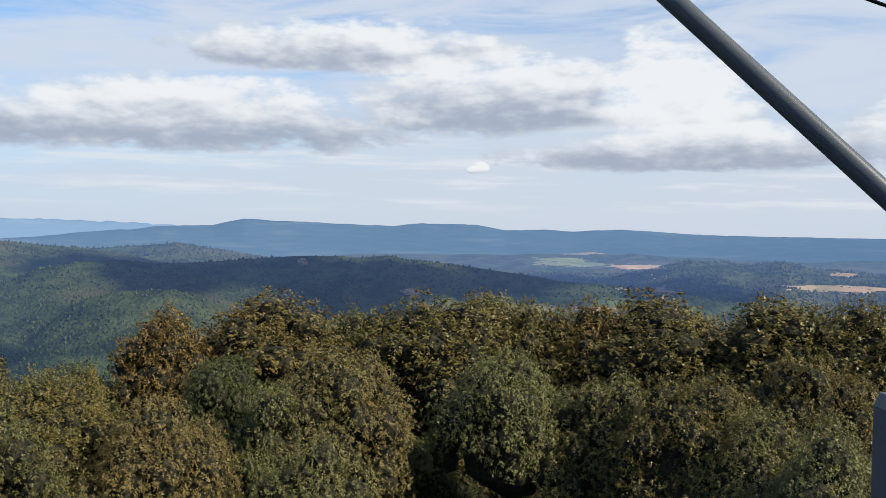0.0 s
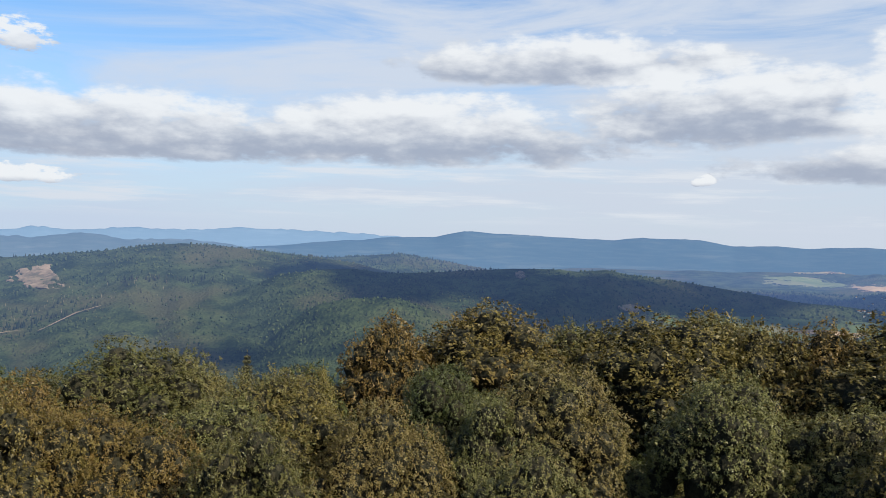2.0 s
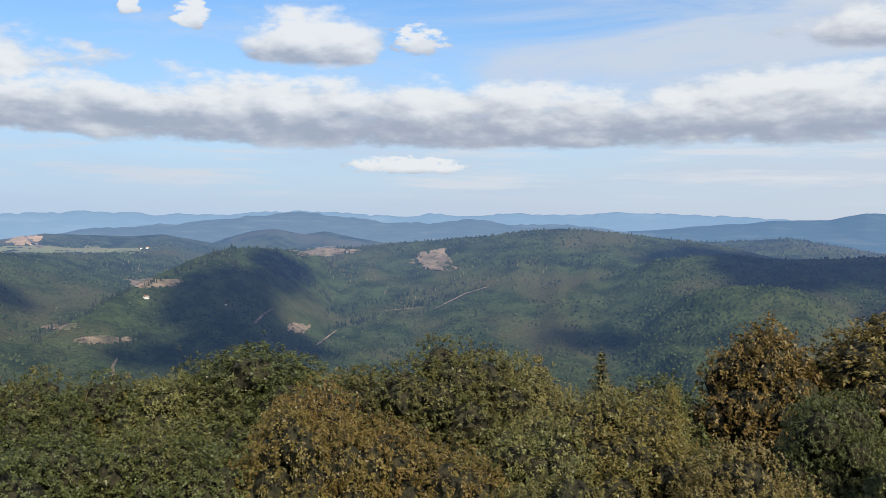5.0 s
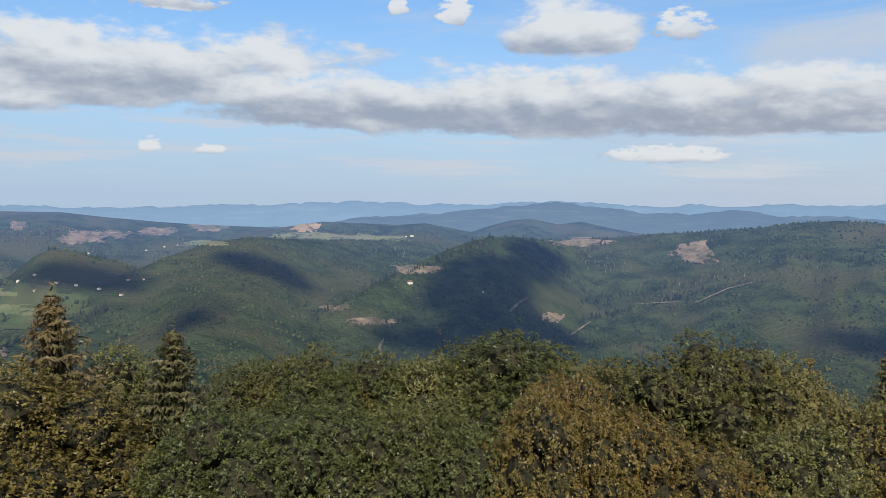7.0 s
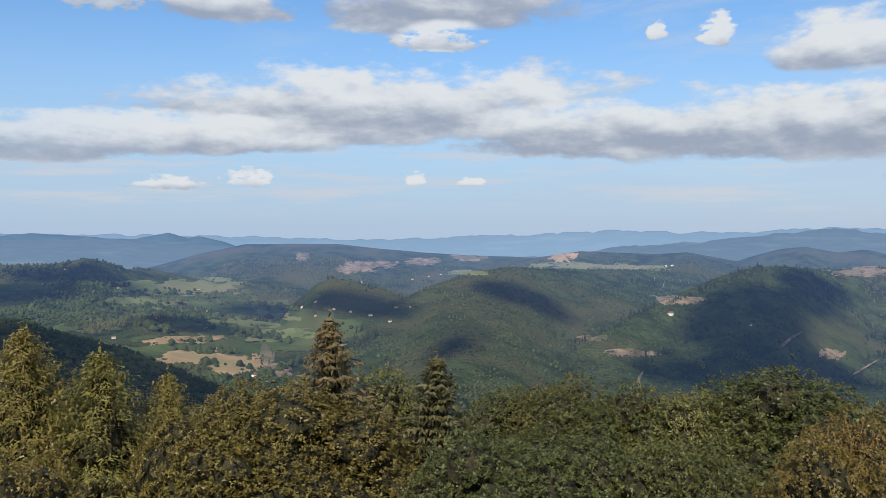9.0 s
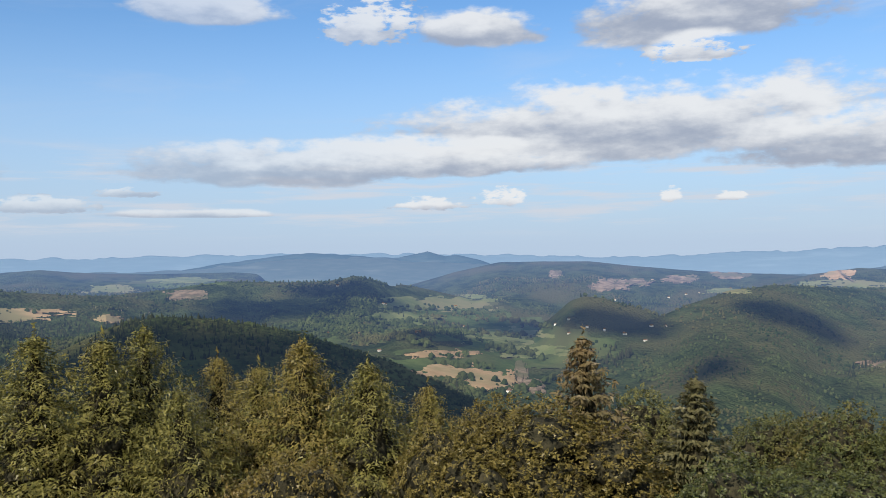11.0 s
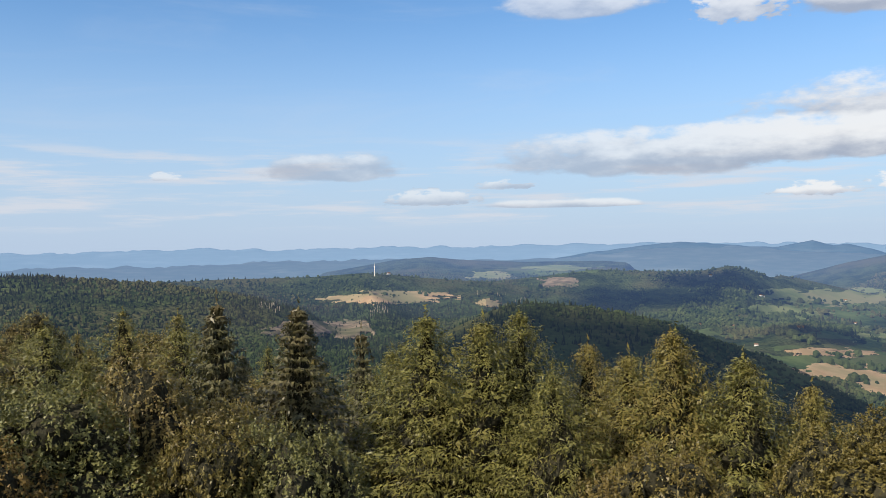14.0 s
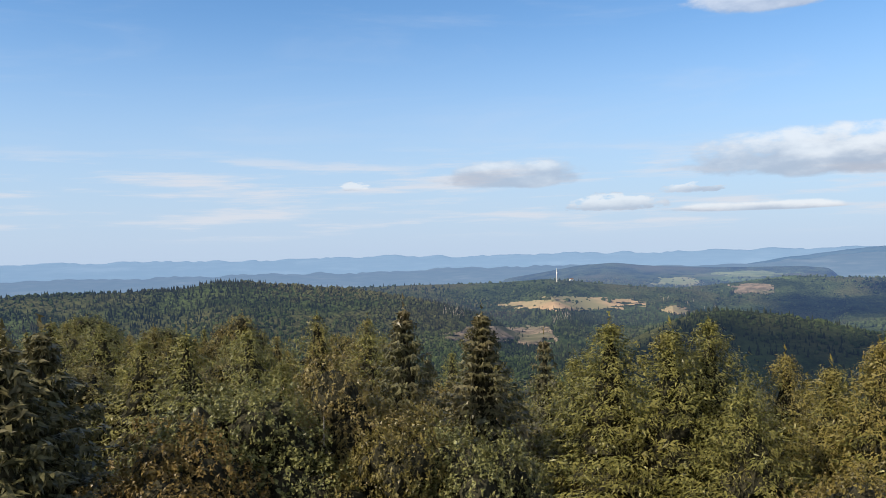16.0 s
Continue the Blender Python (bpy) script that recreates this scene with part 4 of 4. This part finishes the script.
def patch(name, az, el, wa, we, mat, label, up=2.5, seed=0):
    """Open ground laid over the land, with an uneven edge."""
    na, nr = 84, 40
    ua, ur = np.meshgrid(np.linspace(-1.25, 1.25, na), np.linspace(-1.25, 1.25, nr), indexing="ij")
    a = az + ua * wa
    far = np.linspace(250.0, 4900, 1600)
    r = np.empty_like(a)
    for i in range(na):
        rise = np.degrees(np.arctan((ground(np.full_like(far, a[i, 0]), far) - EYE) / far))
        r[i] = far[np.clip(np.searchsorted(np.maximum.accumulate(rise), el + ur[i] * we), 0, len(far) - 1)]
    out = np.sqrt(ua ** 2 + ur ** 2) + 0.9 * lattice(ua * 2.2 + seed * 7.1, ur * 2.2 + 3) + 0.7 * lattice(ua * 5 + seed, ur * 5) + 0.3 * lattice(ua * 13 + seed, ur * 13)
    z = ground(a.ravel(), r.ravel()).reshape(a.shape) + up * np.clip((1.08 - out) * 6, -3, 1)
    v = np.stack([-np.sin(np.radians(a)) * r, np.cos(np.radians(a)) * r, z], -1).reshape(-1, 3)
    i, j = np.meshgrid(np.arange(na - 1), np.arange(nr - 1), indexing="ij")
    q = (i * nr + j).ravel()
    f = np.stack([q, q + nr, q + nr + 1, q + 1], 1)
    rf = r.ravel()[f]
    inside = (out.ravel()[f] < 1.12).all(1) & (np.ptp(rf, axis=1) < 220)
    ob = new(name, mesh_of(name, v, f[inside], mat, True))
    tagged(ob, label, name.replace("_", " "), kind="structure")


PATCHES_SOUTH = [("dry_field", -27.3, -3.69, 3.0, 0.22), ("dry_field", -12.2, -5.63, 2.4, 0.15), ("meadow", -7.6, -5.67, 2.2, 0.30), ("meadow", -5.7, -5.53, 1.1, 0.30), ("dry_field", 9.3, -1.96, 0.9, 0.11), ("dry_field", -11.2, -1.86, 1.3, 0.11), ("dry_field", -7.1, -1.82, 0.7, 0.08), ("dry_field", -14.9, -2.71, 1.5, 0.19), ("meadow", -10.1, -2.35, 2.2, 0.11), ("clearing", -16.7, -4.33, 0.7, 0.30), ("dry_field", -27.3, -2.84, 0.7, 0.11), ("clearing", -0.2, -4.69, 0.7, 0.19), ("clearing", 7.1, -2.72, 0.3, 0.22), ("meadow", -10.9, -2.60, 2.2, 0.15), ("clearing", 44.9, -2.85, 1.9, 0.26), ("clearing", 37.8, -3.32, 1.3, 0.59), ("clearing", 46.6, -7.84, 0.6, 0.30)]
PATCHES_NORTH = [("clearing", 55.8, -4.85, 1.5, 0.26), ("clearing", 61.2, -7.43, 0.9, 0.19), ("clearing", 58.6, -8.34, 1.5, 0.22), ("meadow", 62.4, -2.68, 2.8, 0.19), ("dry_field", 63.1, -2.08, 0.8, 0.30), ("meadow", 58.6, -2.78, 1.9, 0.15), ("clearing", 76.6, -2.74, 1.0, 0.33), ("clearing", 72.3, -2.37, 0.9, 0.19), ("clearing", 69.4, -2.18, 1.1, 0.19), ("clearing", 80.4, -2.03, 0.3, 0.22), ("meadow", 69.4, -3.17, 1.3, 0.15), ("dry_field", 115.7, -3.86, 3.9, 0.37), ("dry_field", 109.1, -4.34, 0.7, 0.22), ("meadow", 108.9, -2.49, 1.4, 0.22), ("clearing", 121.1, -5.83, 2.8, 0.40), ("clearing", 118.1, -5.97, 1.3, 0.56)]
PATCHES_WEST = [("meadow", 88.0, -3.96, 3.3, 0.52), ("meadow", 90.3, -4.89, 2.2, 0.37), ("meadow", 83.7, -6.12, 2.6, 0.52), ("dry_field", 87.7, -7.28, 2.2, 0.26), ("dry_field", 87.3, -8.44, 2.2, 0.44), ("dry_field", 84.8, -9.04, 1.7, 0.56), ("clearing", 82.7, -8.62, 0.4, 0.81), ("clearing", 81.8, -9.48, 0.7, 0.44), ("meadow", 82.0, -7.16, 2.2, 0.37), ("clearing", 104.5, -3.01, 1.1, 0.30), ("clearing", 77.2, -2.81, 0.9, 0.44), ("clearing", 75.0, -2.62, 0.9, 0.22), ("clearing", 72.5, -2.42, 0.9, 0.22), ("clearing", 80.3, -2.04, 0.4, 0.26), ("meadow", 104.5, -2.04, 1.9, 0.15)]
PASTURES = [("pasture", 86.0, -5.3, 5.5, 1.5), ("pasture", 81.0, -6.6, 4.0, 1.3), ("pasture", 88.0, -8.0, 4.5, 1.2), ("pasture", 93.5, -5.6, 2.6, 0.7), ("pasture", 105.0, -2.2, 3.0, 0.25), ("pasture", -10.0, -5.4, 7.0, 0.6)]
PATCHES = PATCHES_SOUTH + PATCHES_NORTH + PATCHES_WEST
LOOKS = {"pasture": (M_PASTURE, "rough green pasture with scattered trees in the valley"), "meadow": (M_MEADOW, "pale green meadow among the woods"), "dry_field": (M_FIELD, "bare tan field among dark trees"), "clearing": (M_CLEAR, "felled brown clearing with stumps on the wooded slope")}
M_FIR = hazed_land_material("far_fir_needle", rgb(0.018, 0.026, 0.014), rgb(0.044, 0.050, 0.023), rgb(0.050, 0.046, 0.024), 0.013, True)
for i, (name, az, el, wa, we) in enumerate(PASTURES):
    patch(name, az, el, wa, we, *LOOKS[name], up=1.2, seed=i + 80)
for i, (name, az, el, wa, we) in enumerate(PATCHES):
    patch(name, az, el, wa, we, *LOOKS[name], seed=i)
far_woods()


# ---- unseen clouds overhead, added to shade the hills ----
def cloud(az, r, half_a, half_r, seed):
    """An unseen cloud added high up, between the sun and the land at azimuth az and distance r."""
    target = at(az, r)
    centre = target + sun_dir * ((900 - target.z) / sun_dir.z)
    out = Vector((-math.sin(radians(az)), math.cos(radians(az)), 0))
    side = Vector((out.y, -out.x, 0))
    n, rings = 72, 9
    vs = []
    for sign in (1, -1):
        for i in range(rings):
            s = (i / (rings - 1)) ** 0.8
            for k in range(n):
                t = 2 * math.pi * k / n
                w = s * (1 + 1.0 * float(lattice(np.array(math.cos(t) * 1.6 + seed * 5), np.array(math.sin(t) * 1.6))) + 0.5 * float(lattice(np.array(math.cos(t) * 4.5 + seed), np.array(math.sin(t) * 4.5))))
                thick = math.sqrt(max(0.0, 1 - s * s)) * (70 if sign > 0 else 14)
                thick *= 1 + 0.5 * float(lattice(np.array(math.cos(t) * 3 * s + seed), np.array(math.sin(t) * 3 * s)))
                vs.append(centre + side * (w * half_a * math.cos(t)) + out * (w * half_r * math.sin(t)) + Vector((0, 0, sign * thick)))
    fs = []
    for g in range(2):
        o = g * n * rings
        for i in range(rings - 1):
            for k in range(n):
                j = (k + 1) % n
                q = [o + i * n + k, o + i * n + j, o + (i + 1) * n + j, o + (i + 1) * n + k]
                fs.append(q if g else q[::-1])
    ob = new("cloud", mesh_of("cloud", [tuple(v) for v in vs], fs, M_CLOUD, True))
    tagged(ob, "unseen cloud added overhead to shade the hills", "cloud", kind="structure")


# azimuth and elevation of the shaded land, half width and half height in degrees
SHADE = [(15.5, -3.4, 7.5, 0.75), (2, -3.8, 13, 1.35), (-10, -4.3, 11, 1.0), (4, -5.6, 6, 1.2), (51, -6.0, 4.0, 2.4), (52.3, -9.9, 6.0, 1.3), (47.7, -4.3, 2.4, 1.3), (27.2, -8.6, 2.8, 0.6), (66.1, -4.8, 3.2, 0.9), (70.5, -8.2, 1.8, 0.5), (76.3, -5.4, 3.2, 0.8), (82.5, -5.8, 4.0, 0.45), (88.0, -6.3, 2.6, 0.30), (49.0, -8.2, 5.0, 1.5), (99.3, -4.1, 4.2, 0.7), (94, -3.0, 3.4, 0.7)]
for i, (az, el, wa, we) in enumerate(SHADE):
    r0, r1 = land(az, el - we), land(az, el + we)
    mid = (r0 + r1) / 2
    cloud(az, mid, mid * math.tan(radians(wa)), max(40.0, (r1 - r0) / 2), i)


# one more unseen cloud, added to darken the near ridge
cloud(98, 860, 190, 150, 20)


# ---- the lookout tower ----
def ray_point(px, py, depth):
    """A point of the tower, placed to fit the camera's view at the start, at a chosen depth."""
    m = pose(ROWS[0][1] * BACK[0], ROWS[0][1] * BACK[1], EYE, 90 + ROWS[0][3], ROWS[0][4], ROWS[0][2])
    half = math.tan(radians(54.55 / 2))
    way = m.to_3x3() @ Vector((px * half, py * half, -1.0))
    return m.translation + way * depth


def lookout_tower():
    root = new("lookout_tower")
    tagged(root, "grey steel lookout tower with a slanting roof strut", "tower")
    low, high = ray_point(1.55, -0.381, 2.45), ray_point(0.18, 0.871, 3.1)
    v, f = tube([low, low.lerp(high, 0.33), low.lerp(high, 0.66), high], [0.036] * 4, 20)
    part("strut", mesh_of("strut", [tuple(p) for p in v], f, M_STEEL, True), root, "grey painted steel pipe")
    for foot, top, w in ((low, low.z + 0.05, 0.06),):
        v, f = tube([(foot.x, foot.y, -0.3), (foot.x, foot.y, top)], [w, w], 12)
        part("leg", mesh_of("leg", [tuple(p) for p in v], f, M_STEEL, True), root)
    p = ray_point(1.035, -0.33, 3.0)
    v, f = tube([(p.x, p.y, -0.3), (p.x, p.y, p.z - 0.05), (p.x, p.y, p.z)], [0.09, 0.09, 0.07], 4)
    part("railing_post", mesh_of("railing_post", [tuple(q) for q in v], f, M_STEEL), root)
    a, b = ray_point(0.90, 0.585, 4.0), ray_point(1.25, 0.46, 3.7)
    v, f = tube([high, a.lerp(high, 0.2), a, b, low], [0.010] * 5, 8)
    part("cable", mesh_of("cable", [tuple(q) for q in v], f, M_CABLE, True), root, "thin black cable")


M_CABLE = rough_material("black_rubber", rgb(0.012, 0.012, 0.014), rgb(0.02, 0.02, 0.022), 30.0, rough=0.6)
lookout_tower()


# ---- houses and mast ----
M_PLASTER = rough_material("white_plaster", rgb(0.68, 0.66, 0.62), rgb(0.78, 0.76, 0.72), 0.6)
M_ROOF = rough_material("clay_roof", rgb(0.15, 0.10, 0.085), rgb(0.22, 0.15, 0.12), 1.5)
M_GLASS = rough_material("dark_window", rgb(0.03, 0.035, 0.04), rgb(0.05, 0.055, 0.06), 2.0, rough=0.15)


def box(x0, x1, y0, y1, z0, z1):
    v = [(x, y, z) for x in (x0, x1) for y in (y0, y1) for z in (z0, z1)]
    return v, [[0, 1, 3, 2], [4, 6, 7, 5], [0, 4, 5, 1], [2, 3, 7, 6], [0, 2, 6, 4], [1, 5, 7, 3]]


def house(az, r, length, depth, wall, spin):
    root = new("house")
    tagged(root, "small white-plastered house with a pitched clay roof", "house", group="houses in the valley")
    part("wall", mesh_of("wall", *box(-length / 2, length / 2, -depth / 2, depth / 2, -4, wall), M_PLASTER), root)
    e, h = 0.5, depth * 0.42
    v = [(-length / 2 - e, -depth / 2 - e, wall - 0.2), (length / 2 + e, -depth / 2 - e, wall - 0.2), (length / 2 + e, depth / 2 + e, wall - 0.2), (-length / 2 - e, depth / 2 + e, wall - 0.2), (-length / 2 - e, 0, wall + h), (length / 2 + e, 0, wall + h)]
    part("roof", mesh_of("roof", v, [[0, 1, 5, 4], [2, 3, 4, 5], [0, 4, 3], [1, 2, 5], [0, 3, 2, 1]], M_ROOF), root)
    for k in range(3):
        x = length * (k - 1) * 0.3
        part("window", mesh_of("window", *box(x - 0.7, x + 0.7, -depth / 2 - 0.06, depth / 2 + 0.06, wall * 0.3, wall * 0.75), M_GLASS), root)
    p = at(az, r)
    root.matrix_basis = pose(p.x, p.y, p.z, 0, 0, spin)
    return root


HOUSES_NORTH = [(89.5, -5.92, 0.66), (91.7, -3.91, 0.66), (93.4, -5.84, 0.66), (86.5, -5.48, 0.59), (95.5, -5.78, 0.66), (76.5, -3.74, 0.59), (74.2, -5.45, 0.59), (77.2, -5.72, 0.66), (75.9, -5.99, 0.59), (78.3, -5.51, 0.52), (79.5, -5.01, 0.52), (74.6, -6.38, 0.52), (80.4, -5.37, 0.59), (87.0, -4.13, 0.66), (82.8, -4.96, 0.52), (73.3, -5.45, 0.52), (73.1, -3.58, 0.52), (71.2, -3.28, 0.52), (69.3, -3.02, 0.59), (72.0, -3.39, 0.52), (56.5, -2.66, 0.79), (79.5, -5.94, 0.46), (83.5, -9.75, 0.79), (92.1, -6.97, 0.52), (115.7, -2.30, 1.05), (89.5, -5.91, 0.66), (94.8, -2.62, 0.59), (91.8, -3.88, 0.66), (93.1, -5.20, 0.52), (56.2, -5.76, 0.79), (51.3, -6.28, 0.52), (56.1, -2.63, 0.79)]
HOUSES_SOUTH = [(-13.5, -3.29, 0.46), (-15.6, -3.26, 0.46), (-14.0, -4.13, 0.46), (-15.7, -4.33, 0.46), (-13.7, -4.15, 0.46), (-14.9, -3.28, 0.46), (-15.9, -3.20, 0.46), (-16.7, -3.89, 0.46), (-13.8, -4.19, 0.46), (-14.2, -3.81, 0.46), (-14.3, -4.21, 0.46), (-14.2, -4.08, 0.46), (-13.9, -3.41, 0.46), (-16.8, -3.39, 0.46), (-16.1, -4.27, 0.46), (-15.1, -3.32, 0.46), (-14.0, -4.45, 0.46), (-16.0, -3.60, 0.46), (-14.4, -3.67, 0.46), (-16.0, -4.36, 0.46), (-13.9, -3.36, 0.46), (-15.2, -4.31, 0.46), (-16.1, -3.42, 0.46), (-16.8, -3.30, 0.46), (-13.9, -4.09, 0.46), (-14.2, -4.22, 0.46)]
HOUSES = HOUSES_NORTH + HOUSES_SOUTH
first = None
for i, (az, el, k) in enumerate(HOUSES):
    r = land(az, el)
    if first is None:
        first = house(az, r, 12.0, 8.5, 4.5, az)
    else:
        p = at(az, r)
        copy_tree(first, pose(p.x, p.y, p.z, 0, 0, az + (i * 47) % 120) @ Matrix.Scale(k, 4))


def radio_mast(az, r, tall):
    root = new("radio_mast")
    tagged(root, "white telecommunications mast on a wooded hilltop", "mast")
    for name, path, rad in (("shaft", [(0, 0, -3), (0, 0, tall * 0.62)], [1.0, 0.8]), ("platform", [(0, 0, tall * 0.62), (0, 0, tall * 0.66), (0, 0, tall * 0.72)], [1.5, 1.6, 1.5]), ("antenna", [(0, 0, tall * 0.72), (0, 0, tall)], [0.45, 0.25])):
        v, f = tube(path, rad, 12)
        part(name, mesh_of(name, [tuple(p) for p in v], f, M_PLASTER), root)
    p = at(az, r)
    root.matrix_basis = pose(p.x, p.y, p.z)


radio_mast(116.65, 1990, 32.0)


# ---- tracks, dead stands, a bare tree ----
def track(points, width, label):
    """A light earth track across a slope, through points of azimuth and elevation."""
    a = np.array(points, float)
    t = np.linspace(0, len(a) - 1, 12 * (len(a) - 1) + 1)
    az, el = np.interp(t, np.arange(len(a)), a[:, 0]), np.interp(t, np.arange(len(a)), a[:, 1])
    rs = np.array([land(p, q) for p, q in zip(az, el)])
    ok = np.abs(np.diff(rs, prepend=rs[0])) < 120
    az, rs = az[ok], rs[ok]
    x, y = -np.sin(np.radians(az)) * rs, np.cos(np.radians(az)) * rs
    d = np.stack([np.gradient(x), np.gradient(y)], 1)
    d /= np.linalg.norm(d, axis=1, keepdims=True) + 1e-9
    vs = []
    for i in range(len(az)):
        w = 0.6 * width * (0.8 + 0.9 * float(lattice(np.array(i * 0.7), np.array(width)))) * min(1.0, 0.1 + 0.3 * min(i, len(az) - 1 - i))
        for s in (-1, 1):
            px, py = x[i] - s * d[i, 1] * w, y[i] + s * d[i, 0] * w
            z = float(ground(math.degrees(math.atan2(-px, py)), math.hypot(px, py)))
            vs.append((px, py, z + 5.5))
    fs = [[2 * i, 2 * i + 1, 2 * i + 3, 2 * i + 2] for i in range(len(az) - 1)]
    ob = new("track", mesh_of("track", vs, fs, M_CLEAR, True))
    tagged(ob, label, "track", kind="structure")


EARTH = "narrow light earth track across the wooded slope"
track([(37.7, -6.76), (36.6, -6.21), (35.5, -5.65), (34.0, -5.19)], 5.0, EARTH)
track([(49.6, -7.82), (49.0, -7.22), (48.2, -6.68)], 3.5, EARTH)
track([(45.5, -9.18), (44.8, -8.67), (44.1, -8.15)], 3.5, EARTH)
track([(58.1, -10.9), (58.2, -10.2), (57.9, -9.64)], 4.0, EARTH)
track([(41.3, -6.93), (39.9, -6.79), (38.4, -6.65)], 3.0, EARTH)
track([(76.0, -3.0), (74.6, -2.5)], 9.0, EARTH)
track([(75.0, -3.0), (73.9, -2.55)], 7.0, EARTH)
track([(63.15, -1.8), (62.8, -2.2), (62.2, -2.65)], 7.0, EARTH)


def dead_stand(az, el, wa, we, count, seed):
    """Pale bare trunks left standing at the edge of a felling."""
    rng = random.Random(seed)
    pieces = []
    for _ in range(count):
        a, r = az + rng.uniform(-wa, wa), land(az, el + rng.uniform(-we, we))
        p = at(a, r, -0.5)
        h = rng.uniform(3, 9) * (0.5 + r / 3000)
        pieces.append(tube([p, p + Vector((rng.uniform(-0.6, 0.6), rng.uniform(-0.6, 0.6), h))], [0.34, 0.14], 4))
    v, f = join(pieces)
    ob = new("dead_trunks", mesh_of("dead_trunks", [tuple(q) for q in v], f, M_DRY))
    tagged(ob, "pale bare trunks of dead spruces by a felling", "dead trees", kind="stuff")


for i, row in enumerate([(123.6, -4.35, 0.7, 0.25, 34), (116.4, -4.7, 0.6, 0.2, 40), (108.0, -3.9, 2.0, 0.15, 22), (38.5, -5.4, 2.5, 0.5, 30), (44.5, -4.2, 3.0, 0.4, 24), (33.0, -4.0, 3.0, 0.6, 26), (56.0, -4.0, 2.0, 0.4, 20)]):
    dead_stand(*row, i)


def bare_tree(az, r, top):
    """A small dead tree: a grey-brown stem with fine bare branches."""
    rng = random.Random(4)
    foot = at(az, r, -0.1)
    root = new("dead_tree")
    tagged(root, "small dead tree with bare grey-brown branches", "tree")
    root.matrix_basis = pose(foot.x, foot.y, foot.z)
    h = top - foot.z
    v, f = tube([(0, 0, 0), (0.2, 0.1, h * 0.5), (0, 0.2, h)], [0.16, 0.1, 0.02], 7)
    part("trunk", mesh_of("trunk", [tuple(p) for p in v], f, M_DRY, True), root)
    for k in range(26):
        s = 0.55 + 0.43 * k / 26
        b = k * 2.4
        ln = 1.9 * (1.2 - s) / 0.6 * rng.uniform(0.7, 1.1)
        o = Vector((0.1, 0.15, h * s))
        d = Vector((math.cos(b), math.sin(b), rng.uniform(0.1, 0.6))).normalized()
        pieces = [tube([o, o + d * ln * 0.5, o + d * ln + Vector((0, 0, 0.15))], [0.035, 0.02, 0.006], 5)]
        for q in (0.4, 0.6, 0.8):
            e = (d + Vector((rng.uniform(-0.8, 0.8), rng.uniform(-0.8, 0.8), rng.uniform(-0.2, 0.8)))).normalized()
            pieces.append(tube([o + d * ln * q, o + d * ln * q + e * ln * 0.35], [0.015, 0.005], 4))
        v, f = join(pieces)
        part("branch", mesh_of("branch", [tuple(p) for p in v], f, M_DRY), root)


bare_tree(132.6, 28.5, 22.6)
